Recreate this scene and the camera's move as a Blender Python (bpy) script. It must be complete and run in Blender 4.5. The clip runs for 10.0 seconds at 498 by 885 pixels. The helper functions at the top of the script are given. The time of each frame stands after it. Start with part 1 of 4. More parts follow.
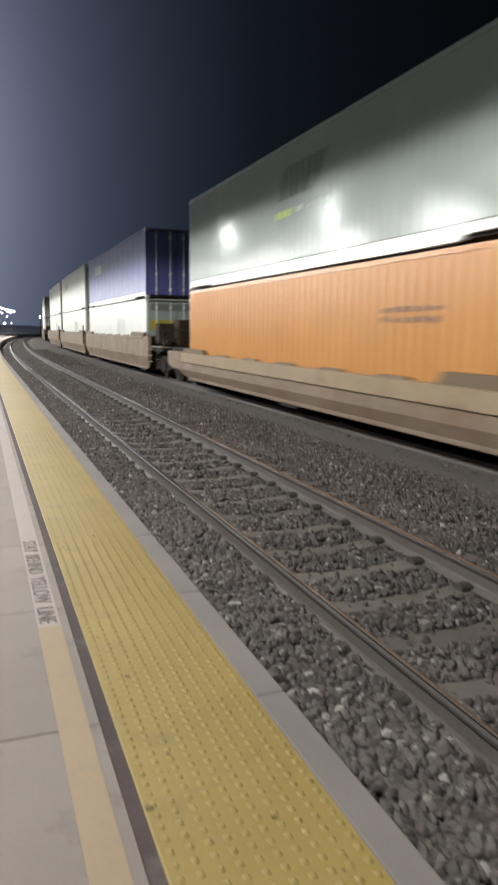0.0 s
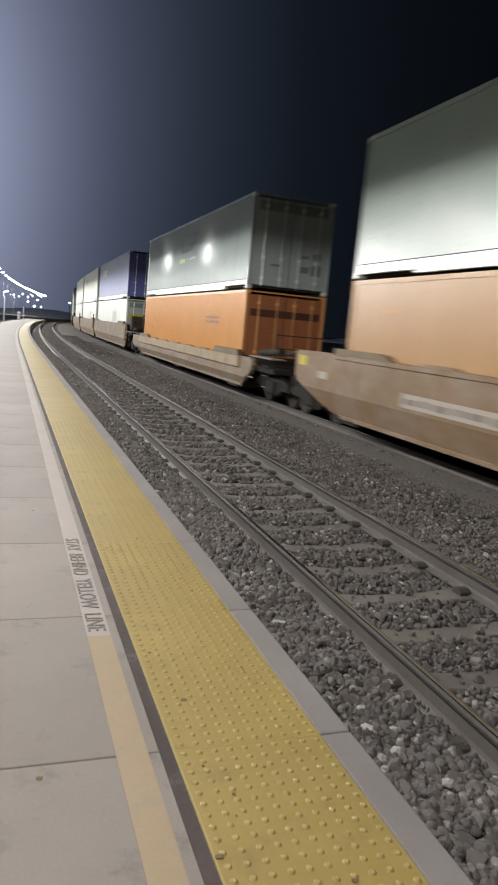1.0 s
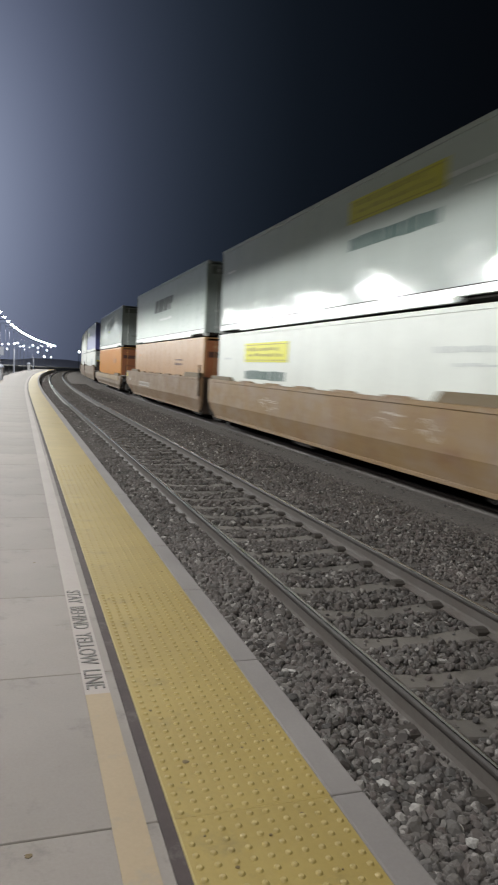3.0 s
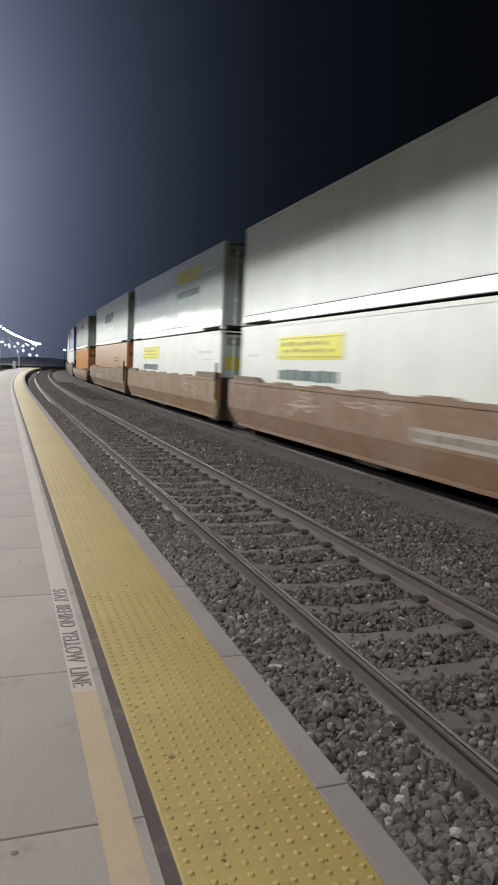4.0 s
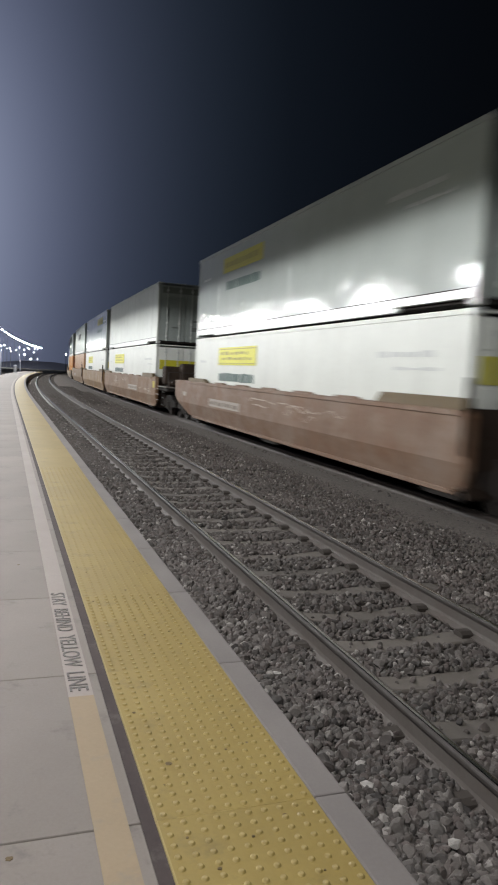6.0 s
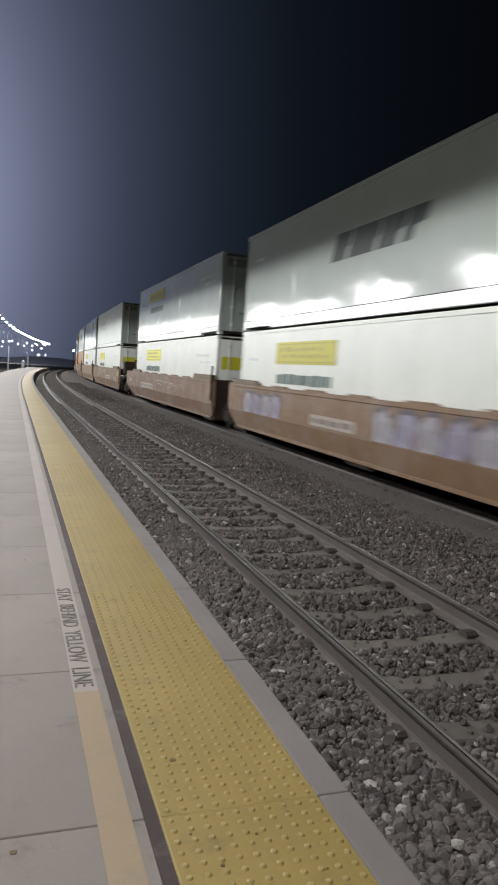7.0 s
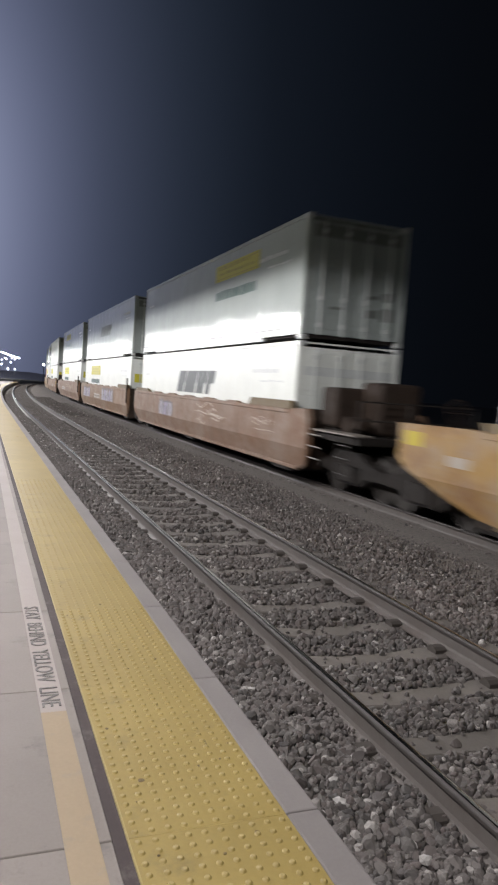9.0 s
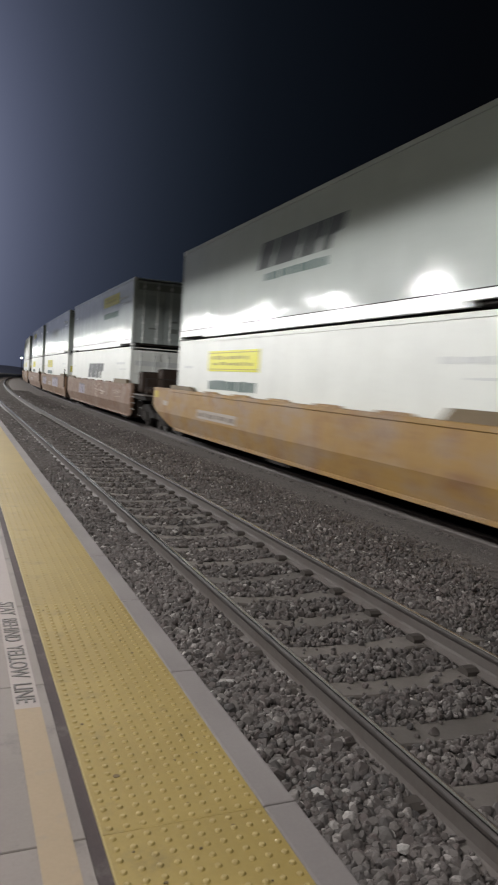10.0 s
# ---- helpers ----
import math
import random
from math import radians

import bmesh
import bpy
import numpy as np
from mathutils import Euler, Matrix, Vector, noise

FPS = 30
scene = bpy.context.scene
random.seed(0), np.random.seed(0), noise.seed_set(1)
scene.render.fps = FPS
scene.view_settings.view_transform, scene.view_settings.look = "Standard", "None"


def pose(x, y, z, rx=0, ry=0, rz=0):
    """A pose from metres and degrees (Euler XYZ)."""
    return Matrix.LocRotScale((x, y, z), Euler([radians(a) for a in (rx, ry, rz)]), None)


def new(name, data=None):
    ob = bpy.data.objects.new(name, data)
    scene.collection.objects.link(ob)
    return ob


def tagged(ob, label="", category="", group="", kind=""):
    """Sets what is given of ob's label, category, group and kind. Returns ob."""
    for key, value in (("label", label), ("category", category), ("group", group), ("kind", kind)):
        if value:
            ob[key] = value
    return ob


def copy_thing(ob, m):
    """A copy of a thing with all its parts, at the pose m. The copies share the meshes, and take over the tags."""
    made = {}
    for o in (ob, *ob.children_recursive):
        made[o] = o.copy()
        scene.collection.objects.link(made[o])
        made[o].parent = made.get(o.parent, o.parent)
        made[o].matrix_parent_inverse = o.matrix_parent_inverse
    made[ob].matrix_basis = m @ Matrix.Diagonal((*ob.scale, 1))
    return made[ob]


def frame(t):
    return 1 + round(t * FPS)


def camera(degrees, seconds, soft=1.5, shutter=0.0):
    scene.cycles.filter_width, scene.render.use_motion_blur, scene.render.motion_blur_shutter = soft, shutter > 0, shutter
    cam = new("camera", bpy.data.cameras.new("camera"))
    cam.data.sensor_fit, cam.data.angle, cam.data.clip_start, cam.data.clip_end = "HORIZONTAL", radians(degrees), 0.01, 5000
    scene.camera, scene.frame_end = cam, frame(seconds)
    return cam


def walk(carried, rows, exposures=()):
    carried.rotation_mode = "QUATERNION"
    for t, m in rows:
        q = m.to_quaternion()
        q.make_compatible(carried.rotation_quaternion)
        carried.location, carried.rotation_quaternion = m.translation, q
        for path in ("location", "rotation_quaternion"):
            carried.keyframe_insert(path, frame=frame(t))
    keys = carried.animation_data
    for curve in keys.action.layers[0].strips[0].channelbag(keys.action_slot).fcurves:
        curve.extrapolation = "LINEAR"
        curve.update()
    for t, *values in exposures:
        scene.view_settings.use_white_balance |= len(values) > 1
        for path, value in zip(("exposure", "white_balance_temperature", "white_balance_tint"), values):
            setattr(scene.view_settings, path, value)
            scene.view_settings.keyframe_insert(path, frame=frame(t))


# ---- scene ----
# x: across the tracks (0 = platform edge), y: along the platform, z = 0: platform surface.
cam = camera(38.6, 10.0, soft=2.0, shutter=0.9)
# seconds, x, y, z, pitch, roll, yaw
ROWS = [
    (0.0, -1.242, -0.360, 1.632, -8.99, 0.63, -20.73),
    (0.5, -1.389, -0.170, 1.656, -7.42, 2.36, -20.66),
    (1.0, -1.464, -0.075, 1.664, -8.96, 5.23, -19.38),
    (1.5, -1.372, 0.012, 1.658, -6.15, 2.23, -16.14),
    (2.0, -1.355, 0.028, 1.654, -6.54, 2.77, -16.38),
    (2.5, -1.365, 0.004, 1.665, -5.70, 2.66, -16.68),
    (3.0, -1.358, 0.009, 1.662, -5.73, 2.92, -18.21),
    (4.5, -1.344, -0.023, 1.664, -5.86, 2.68, -19.50),
    (5.0, -1.353, -0.022, 1.664, -5.53, 3.42, -19.49),
    (5.5, -1.358, -0.009, 1.659, -5.30, 3.77, -18.77),
    (6.0, -1.348, 0.000, 1.654, -5.39, 3.24, -19.21),
    (7.5, -1.353, 0.001, 1.655, -5.78, 4.05, -18.60),
    (8.0, -1.339, 0.013, 1.644, -5.91, 3.62, -20.20),
    (8.5, -1.344, -0.043, 1.670, -3.21, 3.57, -22.42),
    (9.0, -1.353, -0.023, 1.670, -4.22, 4.08, -20.93),
    (9.5, -1.356, -0.028, 1.668, -4.66, 3.79, -21.69),
    (10.0, -1.311, 0.002, 1.662, -4.75, 3.71, -22.52),
]
walk(cam, [(t, pose(x, y, z, 90 + p, 0, w) @ pose(0, 0, 0, 0, 0, r)) for t, x, y, z, p, r, w in ROWS],
     exposures=[(0.0, 0.05, 6700, 8), (1.0, 0.05, 6650, 8), (1.5, 0.0, 6550, 6), (2.5, 0.05, 6400, 5), (3.0, -0.2, 6450, 6), (4.5, -0.22, 6550, 9), (5.0, 0.05, 6500, 9), (5.5, -0.14, 6450, 9), (6.2, -0.28, 6450, 9), (7.5, -0.33, 6450, 9), (8.0, -0.22, 6450, 10), (8.5, -0.36, 6450, 10), (9.0, 0.08, 6450, 13), (9.5, 0.08, 6500, 13), (10.0, -0.28, 6550, 11)])

# ---- the plan ----
CURVE_AT, RADIUS = 33.0, 1134.0      # the line runs straight, then bends right
RAIL_Z = -0.25                       # top of rail
TRACK_1, TRACK_2 = 1.72, 6.50        # centre lines
GAUGE = 1.505                        # rail head centre to centre
SPEED = 14.35                        # the train, metres a second
LAMP_X, LAMP_Z, LAMP_STEP, LAMP_FIRST = -3.38, 5.60, 7.32, 35.1


def place(lat, s):
    """Point and heading at s metres along the line, lat metres right of the platform edge."""
    if s <= CURVE_AT:
        return lat, s, 0.0
    a = (s - CURVE_AT) / RADIUS
    return RADIUS - (RADIUS - lat) * math.cos(a), CURVE_AT + (RADIUS - lat) * math.sin(a), -math.degrees(a)


def stations(a, b, straight=6.0, bent=4.0):
    """Even steps along the line, with a break where the bend begins."""
    out = []
    s = a
    while s < b - 1e-6:
        out.append(s)
        n = s + (straight if s < CURVE_AT else bent)
        if s < CURVE_AT < n:
            n = CURVE_AT
        s = n
    return out + [b]


# ---- world and lights ----
world = bpy.data.worlds.new("night")
scene.world = world
world.use_nodes = True
wn, wl = world.node_tree.nodes, world.node_tree.links
wn.clear()
w_out = wn.new("ShaderNodeOutputWorld")
w_bg = wn.new("ShaderNodeBackground")
w_co = wn.new("ShaderNodeTexCoord")
w_flat = wn.new("ShaderNodeMapping")
w_flat.vector_type = "NORMAL"
w_flat.inputs["Scale"].default_value = (1.0, 1.0, 2.0)
w_dot = wn.new("ShaderNodeVectorMath")
w_dot.operation = "DOT_PRODUCT"
w_dot.inputs[1].default_value = Vector((-0.115, 0.985, 0.09)).normalized()
w_acos = wn.new("ShaderNodeMath")
w_acos.operation = "ARCCOSINE"
w_div = wn.new("ShaderNodeMath")
w_div.operation = "DIVIDE"
w_div.inputs[1].default_value = radians(50)
w_ramp = wn.new("ShaderNodeValToRGB")
w_ramp.color_ramp.interpolation = "B_SPLINE"
# lens glare and lamp haze put into the sky colour, fading to black night: degrees from its middle, and colour
HAZE = ((0, (0.4232, 0.47002, 0.63434)), (5, (0.25114, 0.28253, 0.4081)), (10, (0.10791, 0.12557, 0.19816)), (15, (0.0435, 0.0540, 0.0860)), (21, (0.0160, 0.0222, 0.0350)), (28, (0.0048, 0.0070, 0.0112)), (40, (0.0021, 0.0028, 0.0042)), (50, (0.0015, 0.0018, 0.0024)))
el = w_ramp.color_ramp.elements
el[0].position, el[0].color = 0.0, (*HAZE[0][1], 1)
el[1].position, el[1].color = 1.0, (*HAZE[-1][1], 1)
for deg, c in HAZE[1:-1]:
    e = el.new(deg / 50)
    e.color = (*c, 1)
w_bg.inputs["Strength"].default_value = 1.0
wl.new(w_co.outputs["Generated"], w_flat.inputs["Vector"])
wl.new(w_flat.outputs[0], w_dot.inputs[0])
wl.new(w_dot.outputs["Value"], w_acos.inputs[0])
wl.new(w_acos.outputs[0], w_div.inputs[0])
wl.new(w_div.outputs[0], w_ramp.inputs["Fac"])
wl.new(w_ramp.outputs["Color"], w_bg.inputs["Color"])
wl.new(w_bg.outputs[0], w_out.inputs["Surface"])

LAMP_WATTS = 1500.0
# the platform's lamps, one under each luminaire that lights the view
lamp_data = bpy.data.lights.new("platform_lamp_light", "SPOT")
lamp_data.energy, lamp_data.color = LAMP_WATTS, (0.985, 0.99, 1.0)
lamp_data.spot_size, lamp_data.spot_blend, lamp_data.shadow_soft_size = radians(174.3), 0.075, 0.14
LAMP_STATIONS = [LAMP_FIRST + LAMP_STEP * k for k in range(-5, 22)]
for s in LAMP_STATIONS[:22]:
    px, py, yaw = place(LAMP_X, s)
    lamp = new("platform_lamp_light", lamp_data)
    lamp.matrix_basis = pose(px + 0.05, py, LAMP_Z - 0.33, 0, 0, yaw)


# ---- materials ----
def material(name):
    m = bpy.data.materials.new(name)
    m.use_nodes = True
    n, l = m.node_tree.nodes, m.node_tree.links
    n.clear()
    out = n.new("ShaderNodeOutputMaterial")
    b = n.new("ShaderNodeBsdfPrincipled")
    l.new(b.outputs[0], out.inputs["Surface"])
    return m, n, l, b


def noise_tex(n, l, scale, detail=4, rough=0.6, stretch=None, coord="Object"):
    co = n.new("ShaderNodeTexCoord")
    t = n.new("ShaderNodeTexNoise")
    t.inputs["Scale"].default_value, t.inputs["Detail"].default_value, t.inputs["Roughness"].default_value = scale, detail, rough
    src = co.outputs[coord]
    if stretch:
        mp = n.new("ShaderNodeMapping")
        mp.inputs["Scale"].default_value = stretch
        l.new(src, mp.inputs["Vector"])
        src = mp.outputs[0]
    l.new(src, t.inputs["Vector"])
    return t.outputs["Fac"]


def ramp(n, l, fac, stops):
    r = n.new("ShaderNodeValToRGB")
    e = r.color_ramp.elements
    e[0].position, e[0].color = stops[0][0], (*stops[0][1], 1)
    e[1].position, e[1].color = stops[-1][0], (*stops[-1][1], 1)
    for p, c in stops[1:-1]:
        q = e.new(p)
        q.color = (*c, 1)
    l.new(fac, r.inputs["Fac"])
    return r.outputs["Color"]


def mix(n, l, fac, a, b, mode="MIX"):
    m = n.new("ShaderNodeMix")
    m.data_type, m.blend_type = "RGBA", mode
    for sock, v in ((m.inputs[0], fac), (m.inputs[6], a), (m.inputs[7], b)):
        if isinstance(v, (int, float)):
            sock.default_value = v
        elif isinstance(v, tuple):
            sock.default_value = (*v, 1)
        else:
            l.new(v, sock)
    return m.outputs[2]


def bump(n, l, b, height, strength, distance):
    k = n.new("ShaderNodeBump")
    k.inputs["Strength"].default_value, k.inputs["Distance"].default_value = strength, distance
    l.new(height, k.inputs["Height"])
    l.new(k.outputs[0], b.inputs["Normal"])


def grey(v):
    return (v, v, v)


def paint(name, rgb, rough=0.35, dirt=(0.16, 0.13, 0.10), amount=0.35, wave=0.0, metal=0.0, spread=0.5, chalk=0.0, gloss=0.5):
    """Weathered paint on sheet metal: broad fade, rain streaks, fine grime, slightly wavy sheet."""
    m, n, l, b = material(name)
    fade = noise_tex(n, l, 0.7, 3)
    c = mix(n, l, fade, tuple(v * 0.86 for v in rgb), tuple(min(1, v * 1.10) for v in rgb))
    streak = noise_tex(n, l, 1.0, 5, 0.65, (2.2, 2.2, 0.22))
    spot = noise_tex(n, l, 9.0, 6, 0.7)
    mask = mix(n, l, 0.45, ramp(n, l, streak, ((spread, grey(0)), (spread + 0.28, grey(1)))), ramp(n, l, spot, ((0.5, grey(0)), (0.75, grey(1)))))
    k = n.new("ShaderNodeMath")
    k.operation = "MULTIPLY"
    l.new(mask, k.inputs[0])
    k.inputs[1].default_value = amount
    c = mix(n, l, k.outputs[0], c, dirt)
    if chalk:
        dust = ramp(n, l, noise_tex(n, l, 1.1, 8, 0.68, (1, 1, 1.6)), ((0.46, grey(0)), (0.62, grey(chalk))))
        c = mix(n, l, dust, c, (0.275, 0.215, 0.172))
        rust = ramp(n, l, noise_tex(n, l, 1.7, 5, 0.7), ((0.50, grey(0)), (0.66, grey(chalk))))
        c = mix(n, l, rust, c, (0.17, 0.075, 0.032))
    l.new(c, b.inputs["Base Color"])
    l.new(ramp(n, l, spot, ((0.3, grey(rough * 0.8)), (0.7, grey(min(1, rough * 1.35))))), b.inputs["Roughness"])
    b.inputs["Metallic"].default_value = metal
    b.inputs["Specular IOR Level"].default_value = gloss
    if wave:
        bump(n, l, b, noise_tex(n, l, 1.1, 4, 0.46, (1, 0.75, 1.2)), wave, 0.05)
    else:
        bump(n, l, b, spot, 0.08, 0.004)
    return m


def stone_like(name, lo, hi, scale, rough=0.9, fine=60.0, rel=0.25, stain=(0.2, 0.18, 0.16), stain_amount=0.3, per_piece=0.0, dist=0.004):
    m, n, l, b = material(name)
    big = noise_tex(n, l, scale, 5, 0.6)
    small = noise_tex(n, l, fine, 4, 0.7)
    c = mix(n, l, ramp(n, l, big, ((0.3, grey(0)), (0.7, grey(1)))), lo, hi)
    c = mix(n, l, 0.35, c, ramp(n, l, small, ((0.3, lo), (0.7, hi))))
    st = ramp(n, l, noise_tex(n, l, scale * 2.7, 6, 0.7), ((0.56, grey(0)), (0.72, grey(stain_amount))))
    c = mix(n, l, st, c, stain)
    if per_piece:
        oi = n.new("ShaderNodeObjectInfo")
        mm = n.new("ShaderNodeMapRange")
        mm.inputs[3].default_value, mm.inputs[4].default_value = 1 - per_piece, 1 + per_piece
        l.new(oi.outputs["Random"], mm.inputs[0])
        c = mix(n, l, 1.0, c, mm.outputs[0], "MULTIPLY")
    l.new(c, b.inputs["Base Color"])
    b.inputs["Roughness"].default_value = rough
    bump(n, l, b, small, rel, dist)
    return m


def plain(name, rgb, rough=0.6, metal=0.0, emit=0.0):
    m, n, l, b = material(name)
    f = noise_tex(n, l, 14.0, 5, 0.65)
    l.new(mix(n, l, f, tuple(v * 0.75 for v in rgb), tuple(min(1, v * 1.2) for v in rgb)), b.inputs["Base Color"])
    b.inputs["Roughness"].default_value, b.inputs["Metallic"].default_value = rough, metal
    if emit:
        b.inputs["Emission Color"].default_value = (*rgb, 1)
        b.inputs["Emission Strength"].default_value = emit
    return m


M_SLAB = stone_like("platform_concrete", (0.142, 0.119, 0.104), (0.192, 0.163, 0.144), 0.9, 0.8, 70, 0.15, (0.080, 0.069, 0.062), 0.85, 0.06)
M_COPING = stone_like("coping_concrete", (0.122, 0.106, 0.100), (0.166, 0.146, 0.138), 1.6, 0.85, 60, 0.2, (0.112, 0.104, 0.104), 0.4, 0.05)
M_FOUND = stone_like("platform_side_concrete", (0.16, 0.15, 0.14), (0.24, 0.22, 0.21), 1.2)
M_TACTILE = stone_like("yellow_tactile", (0.192, 0.133, 0.034), (0.246, 0.176, 0.048), 1.3, 0.6, 45, 0.12, (0.120, 0.084, 0.032), 0.65, 0.05)
M_DOME = stone_like("dome_highlight_and_worn_edge", (0.245, 0.183, 0.064), (0.308, 0.238, 0.097), 30, 0.55, 60, 0.1)
M_BAND = stone_like("faded_tan_paint", (0.204, 0.148, 0.090), (0.252, 0.188, 0.118), 1.1, 0.75, 50, 0.1, (0.160, 0.144, 0.132), 0.6)
M_LETTER = stone_like("worn_dark_lettering", (0.080, 0.070, 0.066), (0.130, 0.116, 0.108), 14, 0.8, 80, 0.1, (0.215, 0.19, 0.175), 0.9)
M_GAP = stone_like("joint_filler", (0.028, 0.0185, 0.018), (0.052, 0.036, 0.034), 2.0, 0.9, 40, 0.3)
M_TIE = stone_like("concrete_tie", (0.070, 0.059, 0.051), (0.110, 0.094, 0.082), 2.0, 0.9, 40, 0.35, (0.040, 0.036, 0.032), 0.6, 0.18)
M_FINES = stone_like("ballast_fines", (0.088, 0.075, 0.066), (0.185, 0.158, 0.139), 16.0, 0.95, 38, 0.9, (0.024, 0.022, 0.021), 0.5, 0.0, 0.03)
M_DIRT = stone_like("dark_ground", (0.03, 0.028, 0.025), (0.06, 0.055, 0.05), 0.4, 0.95, 20, 0.5)
M_CLIP = plain("rail_clip", (0.045, 0.036, 0.030), 0.75, 0.1)
M_UNDER = paint("grimy_underframe", (0.016, 0.0125, 0.0105), 0.8, (0.034, 0.026, 0.021), 0.6, gloss=0.25)
M_GEAR = paint("grimy_brake_gear", (0.044, 0.029, 0.021), 0.75, (0.016, 0.012, 0.010), 0.85, spread=0.34, gloss=0.2)
M_WHEEL = plain("wheel_steel", (0.040, 0.034, 0.030), 0.6, 0.3)
M_BARS = plain("dark_marking", (0.05, 0.055, 0.055), 0.5)
M_GREENBAR = plain("green_grey_marking", (0.065, 0.11, 0.098), 0.5)
M_BROWNBAR = plain("brown_marking", (0.09, 0.033, 0.02), 0.5)
M_YELLOW = plain("yellow_panel", (0.70, 0.66, 0.015), 0.45)
# on upper boxes the shade above the lamp cut-off is put into this colour
M_OLIVE = plain("dull_yellow_panel", (0.48, 0.43, 0.02), 0.5)
M_YELLOWBAR = plain("olive_marking", (0.36, 0.30, 0.015), 0.5)
M_DOORBAR = plain("dark_door_marking", (0.07, 0.025, 0.015), 0.5)
M_DOORSMUDGE = plain("faded_dark_door_lettering", (0.15, 0.16, 0.145), 0.6)
M_RUNG = plain("worn_grab_iron", (0.22, 0.19, 0.165), 0.55)
M_STROKE = plain("sprayed_dark_line", (0.10, 0.085, 0.10), 0.5)
M_LIME = plain("lime_marking", (0.42, 0.55, 0.03), 0.5)
M_CHALK = plain("pale_chalk", (0.46, 0.38, 0.31), 0.8)
M_PLATE = plain("white_plate", (0.37, 0.32, 0.27), 0.6)
M_PLATEBAR = plain("plate_lettering", (0.20, 0.16, 0.13), 0.6)
M_PATCH = plain("faded_yellow_patch", (0.46, 0.36, 0.03), 0.55)
M_POST = plain("dark_post_paint", (0.012, 0.012, 0.014), 0.8)
M_SLIM = plain("galvanised_post", (0.085, 0.09, 0.105), 0.8)
M_BIN = plain("grey_bin", (0.28, 0.28, 0.29), 0.5)
M_SIGN = plain("grey_sign", (0.22, 0.23, 0.27), 0.5)
M_LENS = plain("lamp_lens", (0.97, 1.0, 0.91), 0.4, 0, 300.0)
M_FARLENS = plain("far_lamp_lens", (1.0, 0.98, 1.0), 0.4, 0, 60.0)


def rail_material():
    """Brown dusty steel, with the running band of the head worn bright."""
    m, n, l, b = material("rail_steel")
    g = n.new("ShaderNodeNewGeometry")
    sx = n.new("ShaderNodeSeparateXYZ")
    l.new(g.outputs["Normal"], sx.inputs[0])
    f = noise_tex(n, l, 20, 5)
    rust = mix(n, l, f, (0.070, 0.058, 0.052), (0.105, 0.090, 0.081))
    patch = ramp(n, l, noise_tex(n, l, 2.3, 4, 0.65), ((0.45, grey(0)), (0.7, grey(0.5))))
    rust = mix(n, l, patch, rust, (0.060, 0.042, 0.034))
    top = ramp(n, l, sx.outputs["Z"], ((0.80, grey(0)), (0.97, grey(1))))
    pz = n.new("ShaderNodeSeparateXYZ")
    l.new(g.outputs["Position"], pz.inputs[0])
    high = n.new("ShaderNodeMath")
    high.operation = "GREATER_THAN"
    l.new(pz.outputs["Z"], high.inputs[0])
    high.inputs[1].default_value = -0.2515
    t = n.new("ShaderNodeMath")
    t.operation = "MULTIPLY"
    l.new(top, t.inputs[0])
    l.new(high.outputs[0], t.inputs[1])
    worn = mix(n, l, f, (0.22, 0.205, 0.195), (0.36, 0.34, 0.325))
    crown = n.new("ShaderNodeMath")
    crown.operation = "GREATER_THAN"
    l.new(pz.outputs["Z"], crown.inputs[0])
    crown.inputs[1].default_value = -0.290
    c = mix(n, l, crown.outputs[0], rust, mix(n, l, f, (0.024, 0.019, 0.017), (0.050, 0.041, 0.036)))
    l.new(mix(n, l, t.outputs[0], c, worn), b.inputs["Base Color"])
    l.new(ramp(n, l, t.outputs[0], ((0, grey(0.62)), (1, grey(0.22)))), b.inputs["Roughness"])
    l.new(t.outputs[0], b.inputs["Metallic"])
    return m


M_RAIL = rail_material()


def ballast_material(name, gain):
    """Crushed stone: grey, brown and rosy pieces under a pale dust, a few of them white."""
    m, n, l, b = material(name)
    g = n.new("ShaderNodeNewGeometry")
    f = noise_tex(n, l, 45, 5, 0.7)
    c = ramp(n, l, g.outputs["Random Per Island"], [(p, tuple(v * gain for v in rgb)) for p, rgb in (
        (0.0, (0.022, 0.018, 0.017)), (0.12, (0.061, 0.047, 0.041)), (0.25, (0.038, 0.034, 0.032)), (0.36, (0.083, 0.064, 0.058)), (0.48, (0.052, 0.047, 0.043)),
        (0.60, (0.095, 0.083, 0.075)), (0.72, (0.059, 0.049, 0.044)), (0.84, (0.107, 0.093, 0.084)), (0.93, (0.074, 0.067, 0.061)), (0.95, (0.170, 0.152, 0.139)), (1.0, (0.311, 0.285, 0.263)))])
    c = mix(n, l, ramp(n, l, f, ((0.35, grey(0.45)), (0.7, grey(0)))), c, (0.043, 0.037, 0.034))
    dust = ramp(n, l, noise_tex(n, l, 1.3, 4, 0.6), ((0.42, grey(0)), (0.68, grey(0.40))))
    c = mix(n, l, dust, c, tuple(v * gain for v in (0.118, 0.098, 0.091)))
    l.new(c, b.inputs["Base Color"])
    b.inputs["Roughness"].default_value = 0.85
    bump(n, l, b, f, 0.4, 0.01)
    return m


M_STONE = ballast_material("ballast_stone", 1.10)
M_DUSTY = ballast_material("fine_dusty_ballast_stone", 1.50)


